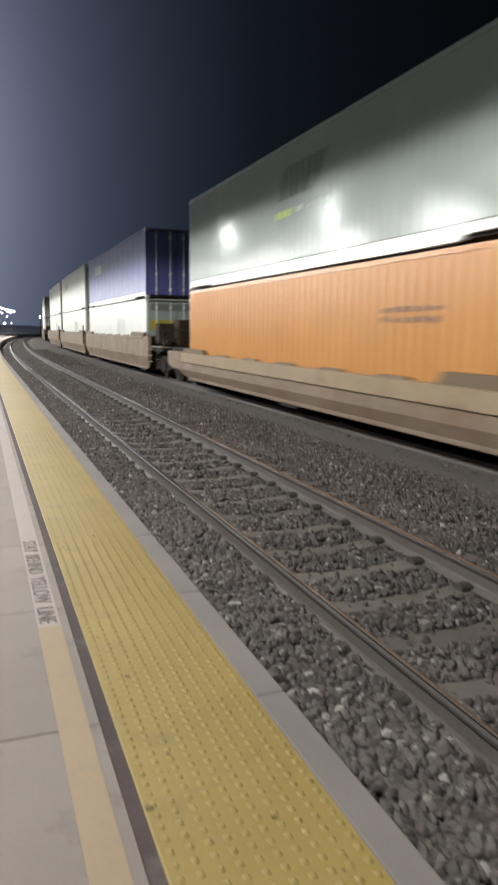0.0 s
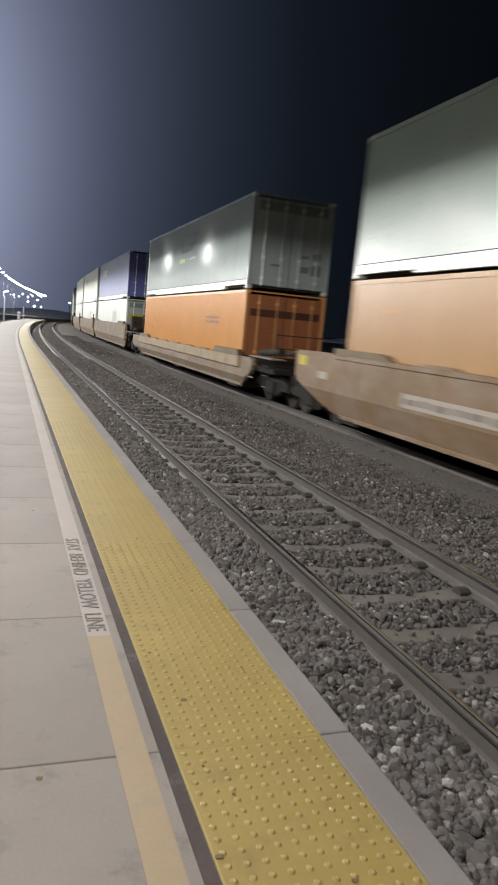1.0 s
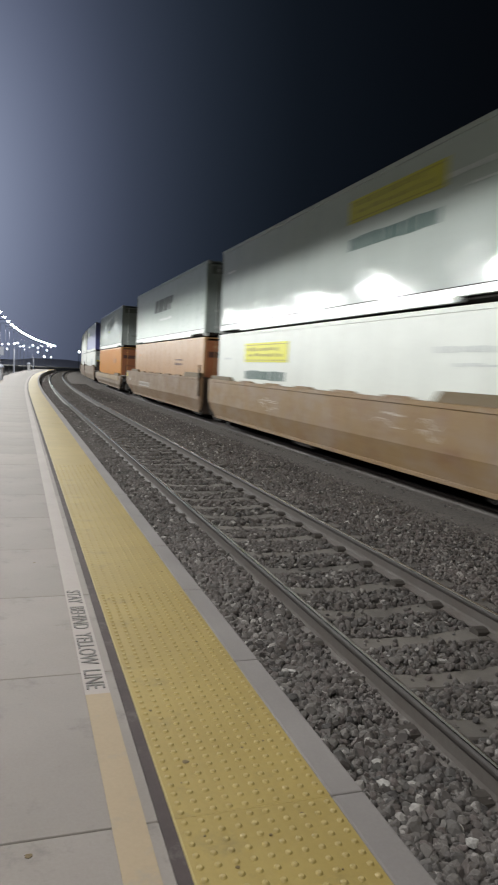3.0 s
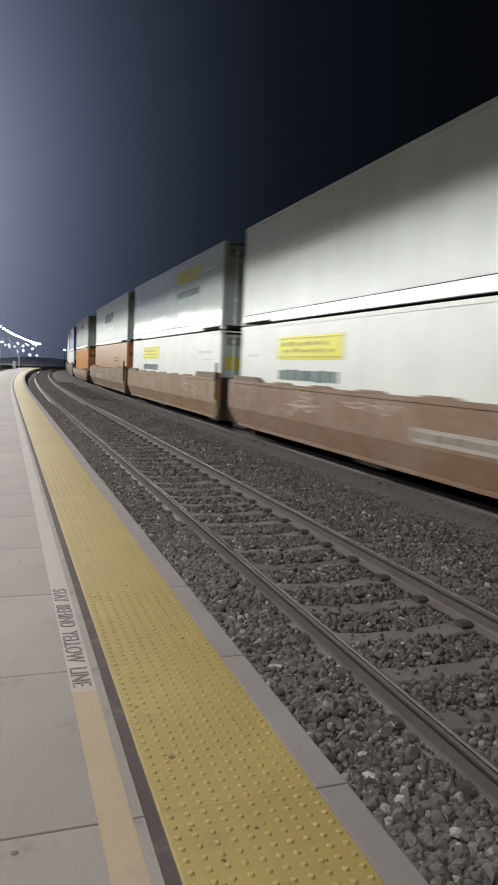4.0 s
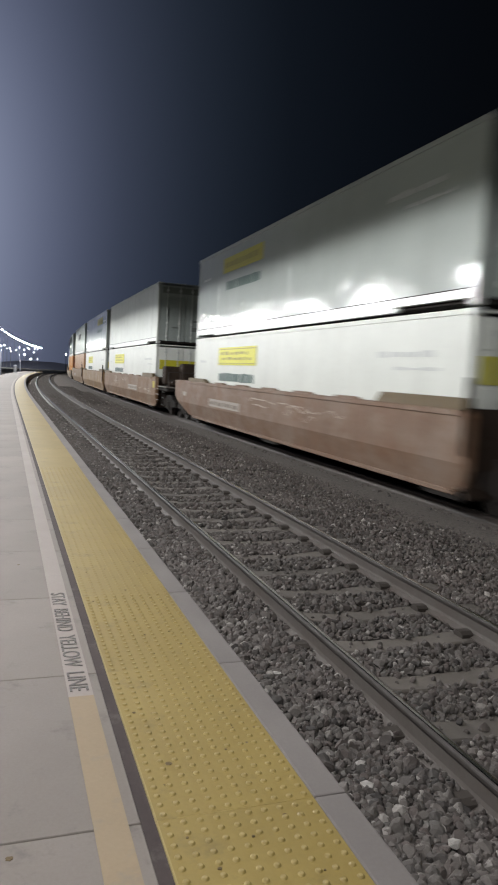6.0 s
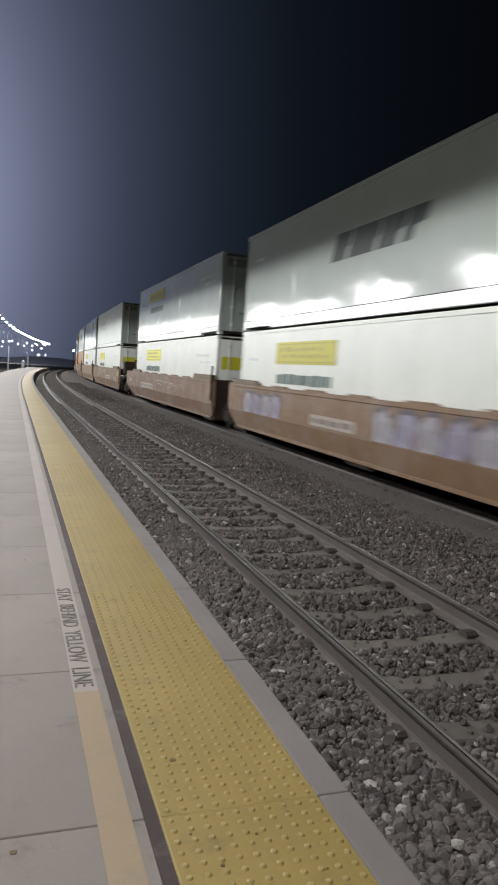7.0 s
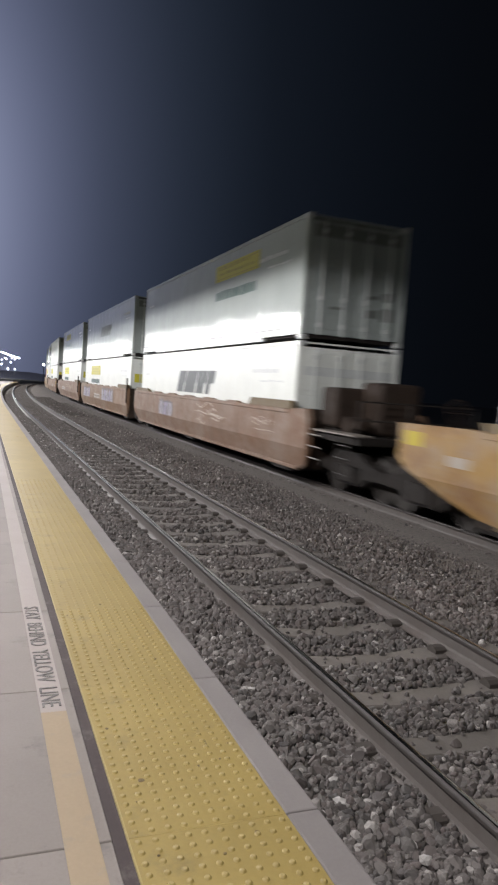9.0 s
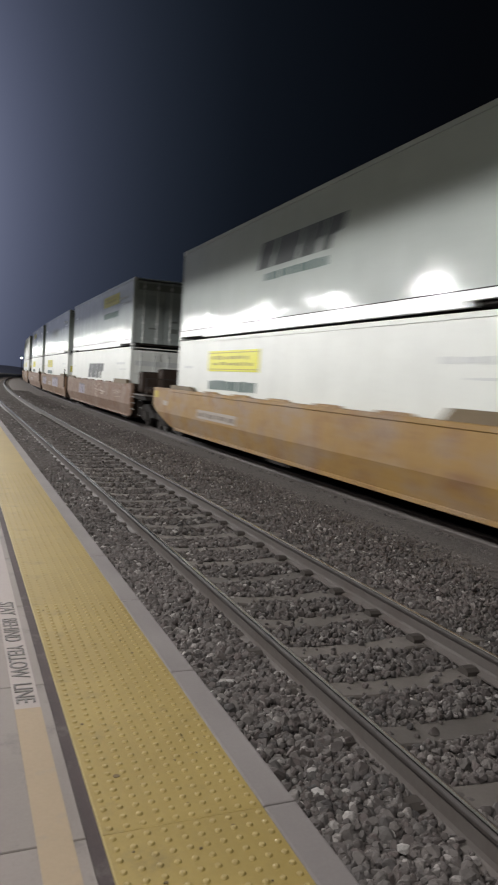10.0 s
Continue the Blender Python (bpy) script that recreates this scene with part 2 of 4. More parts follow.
# ---- mesh helpers ----
def box(bm, x0, x1, y0, y1, z0, z1):
    v = [bm.verts.new(p) for p in ((x0, y0, z0), (x1, y0, z0), (x1, y1, z0), (x0, y1, z0), (x0, y0, z1), (x1, y0, z1), (x1, y1, z1), (x0, y1, z1))]
    for f in ((3, 2, 1, 0), (4, 5, 6, 7), (0, 1, 5, 4), (1, 2, 6, 5), (2, 3, 7, 6), (3, 0, 4, 7)):
        bm.faces.new([v[i] for i in f])
    return v


def boxes(*rows):
    bm = bmesh.new()
    for r in rows:
        box(bm, *r)
    return bm


def soft(bm, width=0.01, segments=2):
    bmesh.ops.bevel(bm, geom=list(bm.edges), offset=width, segments=segments, affect="EDGES", profile=0.6)
    return bm


def rod(bm, a, b, r0, r1=None, n=10):
    a, b = Vector(a), Vector(b)
    r1 = r0 if r1 is None else r1
    q = (b - a).to_track_quat("Z", "Y")
    rings = []
    for p, r in ((a, r0), (b, r1)):
        rings.append([bm.verts.new(p + q @ Vector((r * math.cos(2 * math.pi * i / n), r * math.sin(2 * math.pi * i / n), 0))) for i in range(n)])
    for i in range(n):
        bm.faces.new((rings[0][i], rings[0][(i + 1) % n], rings[1][(i + 1) % n], rings[1][i]))
    bm.faces.new(rings[0][::-1])
    bm.faces.new(rings[1])
    return bm


def profile(bm, outline, y0, y1):
    """An outline in x, z carried straight from y0 to y1."""
    a = [bm.verts.new((x, y0, z)) for x, z in outline]
    b = [bm.verts.new((x, y1, z)) for x, z in outline]
    n = len(outline)
    for i in range(n):
        bm.faces.new((a[i], a[(i + 1) % n], b[(i + 1) % n], b[i]))
    bm.faces.new(a[::-1])
    bm.faces.new(b)
    bmesh.ops.recalc_face_normals(bm, faces=list(bm.faces))
    return bm


def plate_yz(bm, outline, x0, x1):
    """An outline in y, z with thickness from x0 to x1."""
    a = [bm.verts.new((x0, y, z)) for y, z in outline]
    b = [bm.verts.new((x1, y, z)) for y, z in outline]
    n = len(outline)
    for i in range(n):
        bm.faces.new((a[i], a[(i + 1) % n], b[(i + 1) % n], b[i]))
    bm.faces.new(a[::-1])
    bm.faces.new(b)
    bmesh.ops.recalc_face_normals(bm, faces=list(bm.faces))
    return bm


def mesh_of(name, bm, mat):
    me = bpy.data.meshes.new(name)
    bm.normal_update()
    bm.to_mesh(me)
    bm.free()
    me.materials.append(mat)
    return me


def part(name, bm, mat, parent, label=""):
    ob = new(name, mesh_of(name, bm, mat))
    ob.parent = parent
    return tagged(ob, label)


def thing(name, m, label, category, group="", kind=""):
    ob = new(name)
    ob.empty_display_size = 0.2
    ob.matrix_basis = m
    return tagged(ob, label, category, group, kind)


def sweep(name, outline, a, b, mat, closed=True):
    """An outline in lateral, z carried along the line from a to b."""
    st = stations(a, b)
    verts, faces = [], []
    n = len(outline)
    for s in st:
        for lat, z in outline:
            x, y, _ = place(lat, s)
            verts.append((x, y, z))
    for i in range(len(st) - 1):
        for j in range(n if closed else n - 1):
            k = (j + 1) % n
            faces.append((i * n + j, i * n + k, (i + 1) * n + k, (i + 1) * n + j))
    if closed:
        faces.append(tuple(range(n)))
        faces.append(tuple(range((len(st) - 1) * n, len(st) * n))[::-1])
    me = bpy.data.meshes.new(name)
    me.from_pydata(verts, [], faces)
    bm = bmesh.new()
    bm.from_mesh(me)
    bmesh.ops.recalc_face_normals(bm, faces=list(bm.faces))
    bm.to_mesh(me)
    bm.free()
    me.materials.append(mat)
    return new(name, me)


# ---- ground and track bed ----
g = bmesh.new()
gv = [g.verts.new(p) for p in ((-2500, -2500, -0.85), (2500, -2500, -0.85), (2500, 3500, -0.85), (-2500, 3500, -0.85))]
g.faces.new(gv)
tagged(new("ground", mesh_of("ground", g, M_DIRT)), "dark bare earth beyond the tracks at night", "ground", "", "structure")
bed = sweep("track_bed", [(0.02, -0.86), (0.02, -0.475), (0.42, -0.475), (3.1, -0.475), (4.0, -0.50), (4.9, -0.455), (5.25, -0.428), (7.75, -0.428), (8.2, -0.46), (9.3, -0.60), (10.6, -0.86)], -150, 420, M_FINES)
tagged(bed, "grey ballast bed under both tracks", "track bed", "", "structure")


def rail_outline(c):
    h = 0.036
    side = [(0.009, 0.0), (0.023, -0.0025), (0.032, -0.007), (h, -0.014), (h, -0.032), (0.030, -0.041), (0.020, -0.056), (0.020, -0.130), (0.027, -0.155), (0.080, -0.176), (0.080, -0.190)]
    return [(c - x, RAIL_Z + z) for x, z in side[::-1]] + [(c + x, RAIL_Z + z) for x, z in side]



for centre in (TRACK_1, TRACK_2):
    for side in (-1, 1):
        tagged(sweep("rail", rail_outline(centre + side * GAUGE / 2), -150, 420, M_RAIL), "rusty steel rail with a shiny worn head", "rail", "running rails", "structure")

# ---- platform ----
platform = thing("platform", Matrix(), "concrete station platform with a yellow tactile edge", "platform", "", "structure")
part("foundation", bmesh.new(), M_FOUND, platform).data = sweep("foundation_shape", [(-3.28, -0.86), (-3.28, -0.13), (-0.012, -0.13), (-0.012, -0.86)], -14, 150, M_FOUND).data
bpy.data.objects.remove(bpy.data.objects["foundation_shape"])
filler = sweep("joint_strip", [(-0.835, -0.129), (-0.835, -0.010), (-0.775, -0.010), (-0.775, -0.129)], -14, 150, M_GAP)
filler.parent = platform

# ---- platform lamps ----
def platform_lamp(m):
    t = thing("platform_lamp", m, "slim dark lamp post with a flat white light head", "lamp post", "platform lamps")
    bm = rod(bmesh.new(), (-1.15, 0, -0.85), (-1.15, 0, LAMP_Z + 0.12), 0.024, 0.018)
    part("post", bm, M_SLIM, t)
    part("base", soft(boxes((-1.30, -1.00, -0.15, 0.15, -0.85, -0.25)), 0.02), M_FOUND, t)
    part("arm", soft(boxes((-1.17, 0.0, -0.025, 0.025, LAMP_Z + 0.056, LAMP_Z + 0.10)), 0.006), M_POST, t)
    head = part("head", soft(boxes((-0.20, 0.30, -0.21, 0.21, LAMP_Z + 0.01, LAMP_Z + 0.055)), 0.015), M_POST, t)
    part("lens", soft(boxes((-0.07, 0.17, -0.105, 0.105, LAMP_Z - 0.13, LAMP_Z + 0.008)), 0.045, 3), M_LENS, head, "glowing white lens")
    return t


first_lamp = None
for s in LAMP_STATIONS:
    px, py, yaw = place(LAMP_X, s)
    if first_lamp is None:
        first_lamp = platform_lamp(pose(px, py, 0, 0, 0, yaw))
    else:
        copy_thing(first_lamp, pose(px, py, 0, 0, 0, yaw))

# ---- the train: containers ----
LENGTH, HEIGHT, HALF = 16.2, 2.76, 1.30
SEAT_LOW = 0.34                      # floor of the lower box above the rail
SEAT_HIGH = SEAT_LOW + HEIGHT + 0.03


def side_sheet(ribbed, sign):
    bm = bmesh.new()
    y0, y1, z0, z1 = -LENGTH / 2 + 0.14, LENGTH / 2 - 0.14, 0.278, HEIGHT - 0.09
    pts = []
    if ribbed:
        n = 54
        step = (y1 - y0) / n
        for i in range(n):
            a = y0 + i * step
            pts += [(a, 0.035), (a + step * 0.30, 0.035), (a + step * 0.5, 0.002), (a + step * 0.8, 0.002)]
        pts.append((y1, 0.035))
    else:
        n = 13
        step = (y1 - y0) / n
        for i in range(n):
            a = y0 + i * step
            pts += [(a, 0.012), (a + 0.05, 0.012), (a + 0.056, 0.018), (a + step - 0.006, 0.018)]
        pts.append((y1, 0.012))
    rows = []
    for z in (z0, z1):
        rows.append([bm.verts.new((sign * (HALF - d), y, z)) for y, d in pts])
    rows.append([bm.verts.new((sign * (HALF - 0.06), y, z1)) for y, d in pts])
    rows.append([bm.verts.new((sign * (HALF - 0.06), y, z0)) for y, d in pts])
    for r in range(4):
        a, b = rows[r], rows[(r + 1) % 4]
        for i in range(len(pts) - 1):
            bm.faces.new((a[i], a[i + 1], b[i + 1], b[i]))
    bmesh.ops.recalc_face_normals(bm, faces=list(bm.faces))
    return bm


def bars(rows, x, depth=0.004):
    """Flat markings on the platform side: rows of distance from the front, and height in the box."""
    bm = bmesh.new()
    for a, b, z0, z1 in rows:
        box(bm, x - depth, x, LENGTH / 2 - b, LENGTH / 2 - a, z0, z1)
    return bm


def word_bars(a, b, z0, z1, seed, gap=0.18, slant=0.0):
    """A line of writing that cannot be read, as a row of blocks."""
    rnd = random.Random(seed)
    out, s = [], a
    while s < b - 0.08:
        w = min(rnd.uniform(0.22, 0.5), b - s)
        out.append((s, s + w, z0 + rnd.uniform(0, 0.02), z1 - rnd.uniform(0, 0.03)))
        s += w + gap * rnd.uniform(0.4, 1.0)
    return out


def logo(a, b, z0, z1, x):
    """A company mark as slanting plain shapes, each with a stepped edge."""
    bm = bmesh.new()
    h = z1 - z0
    lean = 0.42 * h
    span = b - a - lean
    at = 0.0
    for w, notch in ((0.22, 0.12), (0.34, 0.07), (0.10, 0.0), (0.15, 0.38), (0.19, 0.50)):
        s0, s1 = a + at * span, a + (at + w * 0.94) * span
        at += w
        step = s1 - (s1 - s0) * notch
        shape = [(s0, 0.0), (step, 0.0), (step, 0.42), (s1, 0.50), (s1, 1.0), (s0 + 0.04 * (s1 - s0), 1.0)] if notch else [(s0, 0.0), (s1, 0.0), (s1, 1.0), (s0, 1.0)]
        plate_yz(bm, [(LENGTH / 2 - s - lean * z, z0 + h * z) for s, z in shape], x - 0.004, x)
    return bm


def pieces_of(bm):
    """Each loose piece of a mesh as a mesh of its own."""
    bm.verts.index_update()
    seen = set()
    for first in bm.verts:
        if first.index in seen:
            continue
        seen.add(first.index)
        stack, found = [first], []
        while stack:
            v = stack.pop()
            found.append(v)
            for e in v.link_edges:
                o = e.other_vert(v)
                if o.index not in seen:
                    seen.add(o.index)
                    stack.append(o)
        out = bmesh.new()
        twin = {v.index: out.verts.new(v.co) for v in found}
        for f in {f for v in found for f in v.link_faces}:
            out.faces.new([twin[v.index] for v in f.verts])
        bmesh.ops.recalc_face_normals(out, faces=list(out.faces))
        yield out
    bm.free()


def container(where, paint_mat, rail_mat, label, ribbed=False, door_mat=None, marks=(), door_mark=None, frame_mat=None):
    """where: 'low' or 'high' in the stack. Origin: centre of the floor."""
    t = thing("shipping_container", Matrix(), label, "container", "containers on the train")
    fm = frame_mat or paint_mat
    dm = door_mat or paint_mat
    part("side_panel", side_sheet(ribbed, -1), paint_mat, t)
    part("side_panel", side_sheet(ribbed, 1), paint_mat, t)
    e = LENGTH / 2
    for sx in (-1, 1):
        xs = sorted((sx * HALF, sx * (HALF - 0.09)))
        xr = sorted((sx * (HALF + 0.004), sx * (HALF - 0.10)))
        rail = boxes((*xr, -e + 2.3, e - 2.3, 0.025, 0.255))
        box(rail, *xr, -e + 0.15, -e + 2.3, 0.115, 0.255)
        box(rail, *xr, e - 2.3, e - 0.15, 0.085, 0.255)
        part("bottom_rail", rail, rail_mat, t)
        # dark strip laid in for the shadow gap above the bottom rail
        part("rail_seam", boxes((*sorted((sx * (HALF - 0.003), sx * (HALF - 0.05))), -e + 0.15, e - 0.15, 0.256, 0.276)), M_UNDER, t)
        part("top_rail", boxes((*xr, -e + 0.15, e - 0.15, HEIGHT - 0.095, HEIGHT - 0.01)), fm, t)
        for sy in (-1, 1):
            ys = sorted((sy * e, sy * (e - 0.15)))
            post = boxes((*xs, *ys, 0.11, HEIGHT - 0.11))
            part("corner_post", soft(post, 0.012, 1), fm, t)
            for z in (0.0, HEIGHT - 0.118):
                part("corner_casting", soft(boxes((sorted((sx * (HALF + 0.006), sx * (HALF - 0.16)))[0], sorted((sx * (HALF + 0.006), sx * (HALF - 0.16)))[1], min(ys) - 0.004, max(ys) + 0.004, z, z + 0.118)), 0.012, 1), rail_mat, t)
    roof = boxes((-HALF + 0.09, HALF - 0.09, -e + 0.1, e - 0.1, HEIGHT - 0.05, HEIGHT - 0.012))
    for i in range(26):
        y = -e + 0.4 + i * 0.6
        box(roof, -HALF + 0.12, HALF - 0.12, y, y + 0.3, HEIGHT - 0.0118, HEIGHT - 0.001)
    part("roof", roof, fm, t)
    part("floor", boxes((-HALF + 0.1, HALF - 0.1, -e + 0.1, e - 0.1, 0.06, 0.2)), M_UNDER, t)
    # front wall, with shallow ribs
    front = boxes((-HALF + 0.09, HALF - 0.09, e - 0.07, e - 0.03, 0.11, HEIGHT - 0.1))
    for i in range(9):
        x = -1.05 + i * 0.245
        box(front, x, x + 0.12, e - 0.031, e - 0.008, 0.25, HEIGHT - 0.22)
    part("front_wall", front, dm, t)
    # two doors with lock rods
    for sx in (-1, 1):
        x0, x1 = sorted((sx * 0.012, sx * (HALF - 0.095)))
        door = boxes((x0, x1, -e + 0.02, -e + 0.07, 0.14, HEIGHT - 0.13))
        d = part("door", door, dm, t)
        for i in range(5):
            z = 0.26 + i * 0.47
            part("door_panel", soft(boxes((x0 + 0.06, x1 - 0.06, -e + 0.006, -e + 0.021, z, z + 0.36)), 0.006, 1), dm, d)
        for off in (0.28, 0.86):
            r = rod(bmesh.new(), (sx * off, -e - 0.02, 0.12), (sx * off, -e - 0.02, HEIGHT - 0.12), 0.018, n=8)
            for z in (0.3, 0.9, HEIGHT - 0.4):
                box(r, sx * off - 0.05, sx * off + 0.05, -e - 0.03, -e + 0.01, z, z + 0.09)
            part("lock_rod", r, rail_mat, d)
    for mat_, bm_, lab_ in marks:
        for piece in pieces_of(bm_):
            part("marking", piece, mat_, t, lab_)
    if door_mat is P_DOORGREY:
        # dark smudged lettering on the doors
        for x0, x1, z0, z1 in ((0.34, 0.62, 0.62, 0.80), (0.70, 1.02, 0.56, 0.86), (0.36, 0.60, 1.04, 1.12), (0.72, 0.98, 1.02, 1.22), (-0.62, -0.30, 0.72, 0.78), (-1.10, 1.10, 2.28, 2.56)):
            part("door_marking", boxes((x0, x1, -e - 0.001, -e + 0.007, z0, z1)), M_DOORSMUDGE, t)
    if door_mark:
        mat_, z0, z1 = door_mark
        part("door_marking", boxes((-1.12, 1.12, -e - 0.002, -e + 0.007, z0, z1)), mat_, t)
    return t


SIDE_X = -HALF - 0.0


def yellow_label(low=True, dull=False):
    """The yellow panel with dark lines and the green-grey line below it."""
    if low:
        a, b, z0, z1 = 2.95, 6.58, 1.84, 2.39
        g0, g1 = 1.33, 1.60
    else:
        a, b, z0, z1 = 9.75, 13.35, 1.93, 2.40
        g0, g1 = 1.36, 1.64
    x = SIDE_X + 0.012
    lines = [(a + 0.06, b - 0.06, z1 - 0.07, z1 - 0.045), (a + 0.06, b - 0.06, z0 + 0.045, z0 + 0.07)]
    lines += word_bars(a + 0.25, b - 0.7, z0 + 0.31, z0 + 0.42, 3) + word_bars(a + 0.4, b - 0.4, z0 + 0.15, z0 + 0.25, 5)
    return [(M_YELLOW if low and not dull else M_OLIVE, bars([(a, b, z0, z1)], x, 0.012), "bright yellow panel" if low and not dull else "dull yellow panel"), (M_YELLOWBAR, bars(lines, x - 0.0125), "olive lines of lettering as plain bars"),
            (M_GREENBAR, bars(word_bars(a + 0.12, b - 0.15, g0, g1, 11, 0.10), x, 0.006), "green-grey lettering as plain bars")]


def small_marks(seed):
    x = SIDE_X + 0.012
    rows = word_bars(13.4, 15.2, 2.02, 2.14, seed, 0.12) + word_bars(14.0, 15.4, 1.80, 1.87, seed + 1, 0.08) + word_bars(0.7, 1.5, 1.9, 2.0, seed + 2, 0.1)
    return [(M_FAINT, bars(rows, x, 0.006), "faint grey lettering as plain bars")]


M_FAINT = plain("faint_marking", (0.58, 0.59, 0.57), 0.5)
P_WHITE = paint("white_container_paint", (0.71, 0.72, 0.67), 0.42, (0.34, 0.31, 0.27), 0.30, 0.10)
P_SILVER = paint("pale_grey_container_paint", (0.45, 0.48, 0.45), 0.125, (0.29, 0.285, 0.25), 0.42, 0.60, 0.0, gloss=0.17)
P_PALE = paint("pale_green_white_container_paint", (0.30, 0.345, 0.305), 0.30, (0.19, 0.20, 0.17), 0.45, 0.14)
P_GREY = paint("silver_grey_container_paint", (0.32, 0.355, 0.345), 0.20, (0.2, 0.2, 0.19), 0.36, 0.40, 0.03, gloss=0.22)
P_SATIN = paint("dull_white_container_paint", (0.53, 0.55, 0.515), 0.36, (0.30, 0.29, 0.25), 0.42, 0.20, 0.0, 0.44)
P_ORANGE = paint("orange_container_paint", (0.57, 0.262, 0.075), 0.36, (0.34, 0.15, 0.07), 0.40, 0.08)
P_ORANGE2 = paint("faded_orange_container_paint", (0.41, 0.228, 0.100), 0.36, (0.27, 0.155, 0.09), 0.45, 0.08)
P_BLUE = paint("blue_container_paint", (0.10, 0.11, 0.30), 0.38, (0.08, 0.08, 0.14), 0.3, 0.08)
P_RAILING = paint("galvanised_rail", (0.55, 0.56, 0.54), 0.35, (0.25, 0.23, 0.2), 0.35, 0.0, 0.3)
P_DOORDARK = paint("rusty_orange_door_paint", (0.29, 0.098, 0.036), 0.5, (0.15, 0.055, 0.028), 0.5)
P_DOORGREY = paint("dirty_door_paint", (0.31, 0.34, 0.32), 0.5, (0.14, 0.13, 0.12), 0.55)
W_TAN = paint("tan_wagon_paint", (0.200, 0.124, 0.060), 0.55, (0.13, 0.085, 0.06), 0.55, 0.0, 0.0, 0.42, 0.5)
W_SAND = paint("sandy_tan_wagon_paint", (0.250, 0.156, 0.068), 0.55, (0.14, 0.092, 0.06), 0.5, 0.0, 0.0, 0.44, 0.6)
W_BROWN = paint("brown_wagon_paint", (0.216, 0.128, 0.070), 0.6, (0.115, 0.078, 0.052), 0.6, 0.0, 0.0, 0.42, 0.5)
W_MAUVE = paint("rusty_brown_wagon_paint", (0.202, 0.118, 0.074), 0.6, (0.125, 0.088, 0.062), 0.6, 0.0, 0.0, 0.40, 0.55)
W_GREYTAN = paint("grey_tan_wagon_paint", (0.215, 0.155, 0.10), 0.6, (0.11, 0.09, 0.075), 0.6, 0.0, 0.0, 0.42, 0.5)
W_YELLOW = paint("yellow_wagon_paint", (0.325, 0.190, 0.053), 0.55, (0.18, 0.11, 0.06), 0.5, 0.0, 0.0, 0.44, 0.7)
W_PALE = paint("pale_wagon_paint", (0.34, 0.255, 0.155), 0.65, (0.17, 0.13, 0.09), 0.6, 0.0, 0.0, 0.42, 0.5)
W_GUIDE = paint("grimy_olive_guide_paint", (0.150, 0.105, 0.052), 0.6, (0.085, 0.062, 0.04), 0.6, 0.0, 0.0, 0.40)
W_VIOLET = paint("sprayed_lavender_paint", (0.30, 0.27, 0.36), 0.5, (0.16, 0.12, 0.14), 0.7, 0.0, 0.0, 0.40)
W_SPRAY = paint("sprayed_grey_paint", (0.36, 0.34, 0.37), 0.5, (0.16, 0.12, 0.14), 0.8, 0.0, 0.0, 0.40)


# ---- the train: well wagons ----
def truck(parent, y, spin):
    """A two-axle truck whose wheels are kept for the turning."""
    t = part("truck", boxes((-1.05, 1.05, y - 0.28, y + 0.28, 0.36, 0.62), (-0.3, 0.3, y - 0.4, y + 0.4, 0.62, 0.80)), M_UNDER, parent)
    for sx in (-1, 1):
        bm = bmesh.new()
        x0, x1 = sorted((sx * 0.93, sx * 1.10))
        plate_yz(bm, [(y - 1.25, 0.42), (y - 1.22, 0.60), (y - 0.70, 0.70), (y - 0.4, 0.86), (y + 0.4, 0.86), (y + 0.70, 0.70), (y + 1.22, 0.60), (y + 1.25, 0.42), (y + 0.72, 0.40), (y + 0.45, 0.24), (y - 0.45, 0.24), (y - 0.72, 0.40)], x0, x1)
        part("side_frame", bm, M_UNDER, t)
        sp = bmesh.new()
        for k in (-0.18, 0.0, 0.18):
            rod(sp, (sx * 1.13, y + k, 0.30), (sx * 1.13, y + k, 0.60), 0.07, n=8)
        part("spring", sp, M_WHEEL, t)
    for k in (-0.89, 0.89):
        bm = bmesh.new()
        rod(bm, (-0.95, 0, 0), (0.95, 0, 0), 0.085, n=10)
        for sx in (-1, 1):
            rod(bm, (sx * 0.70, 0, 0), (sx * 0.82, 0, 0), 0.42, n=28)
            rod(bm, (sx * 0.66, 0, 0), (sx * 0.70, 0, 0), 0.45, n=28)
            for i in range(4):
                a = i * math.pi / 2
                rod(bm, (sx * 0.81, 0.24 * math.cos(a), 0.24 * math.sin(a)), (sx * 0.826, 0.24 * math.cos(a), 0.24 * math.sin(a)), 0.06, n=8)
        w = part("wheelset", bm, M_WHEEL, t)
        w.matrix_basis = pose(0, y + k, 0.42)
        if spin:
            SPINNING.append((w, y + k))
    return t


SPINNING = []


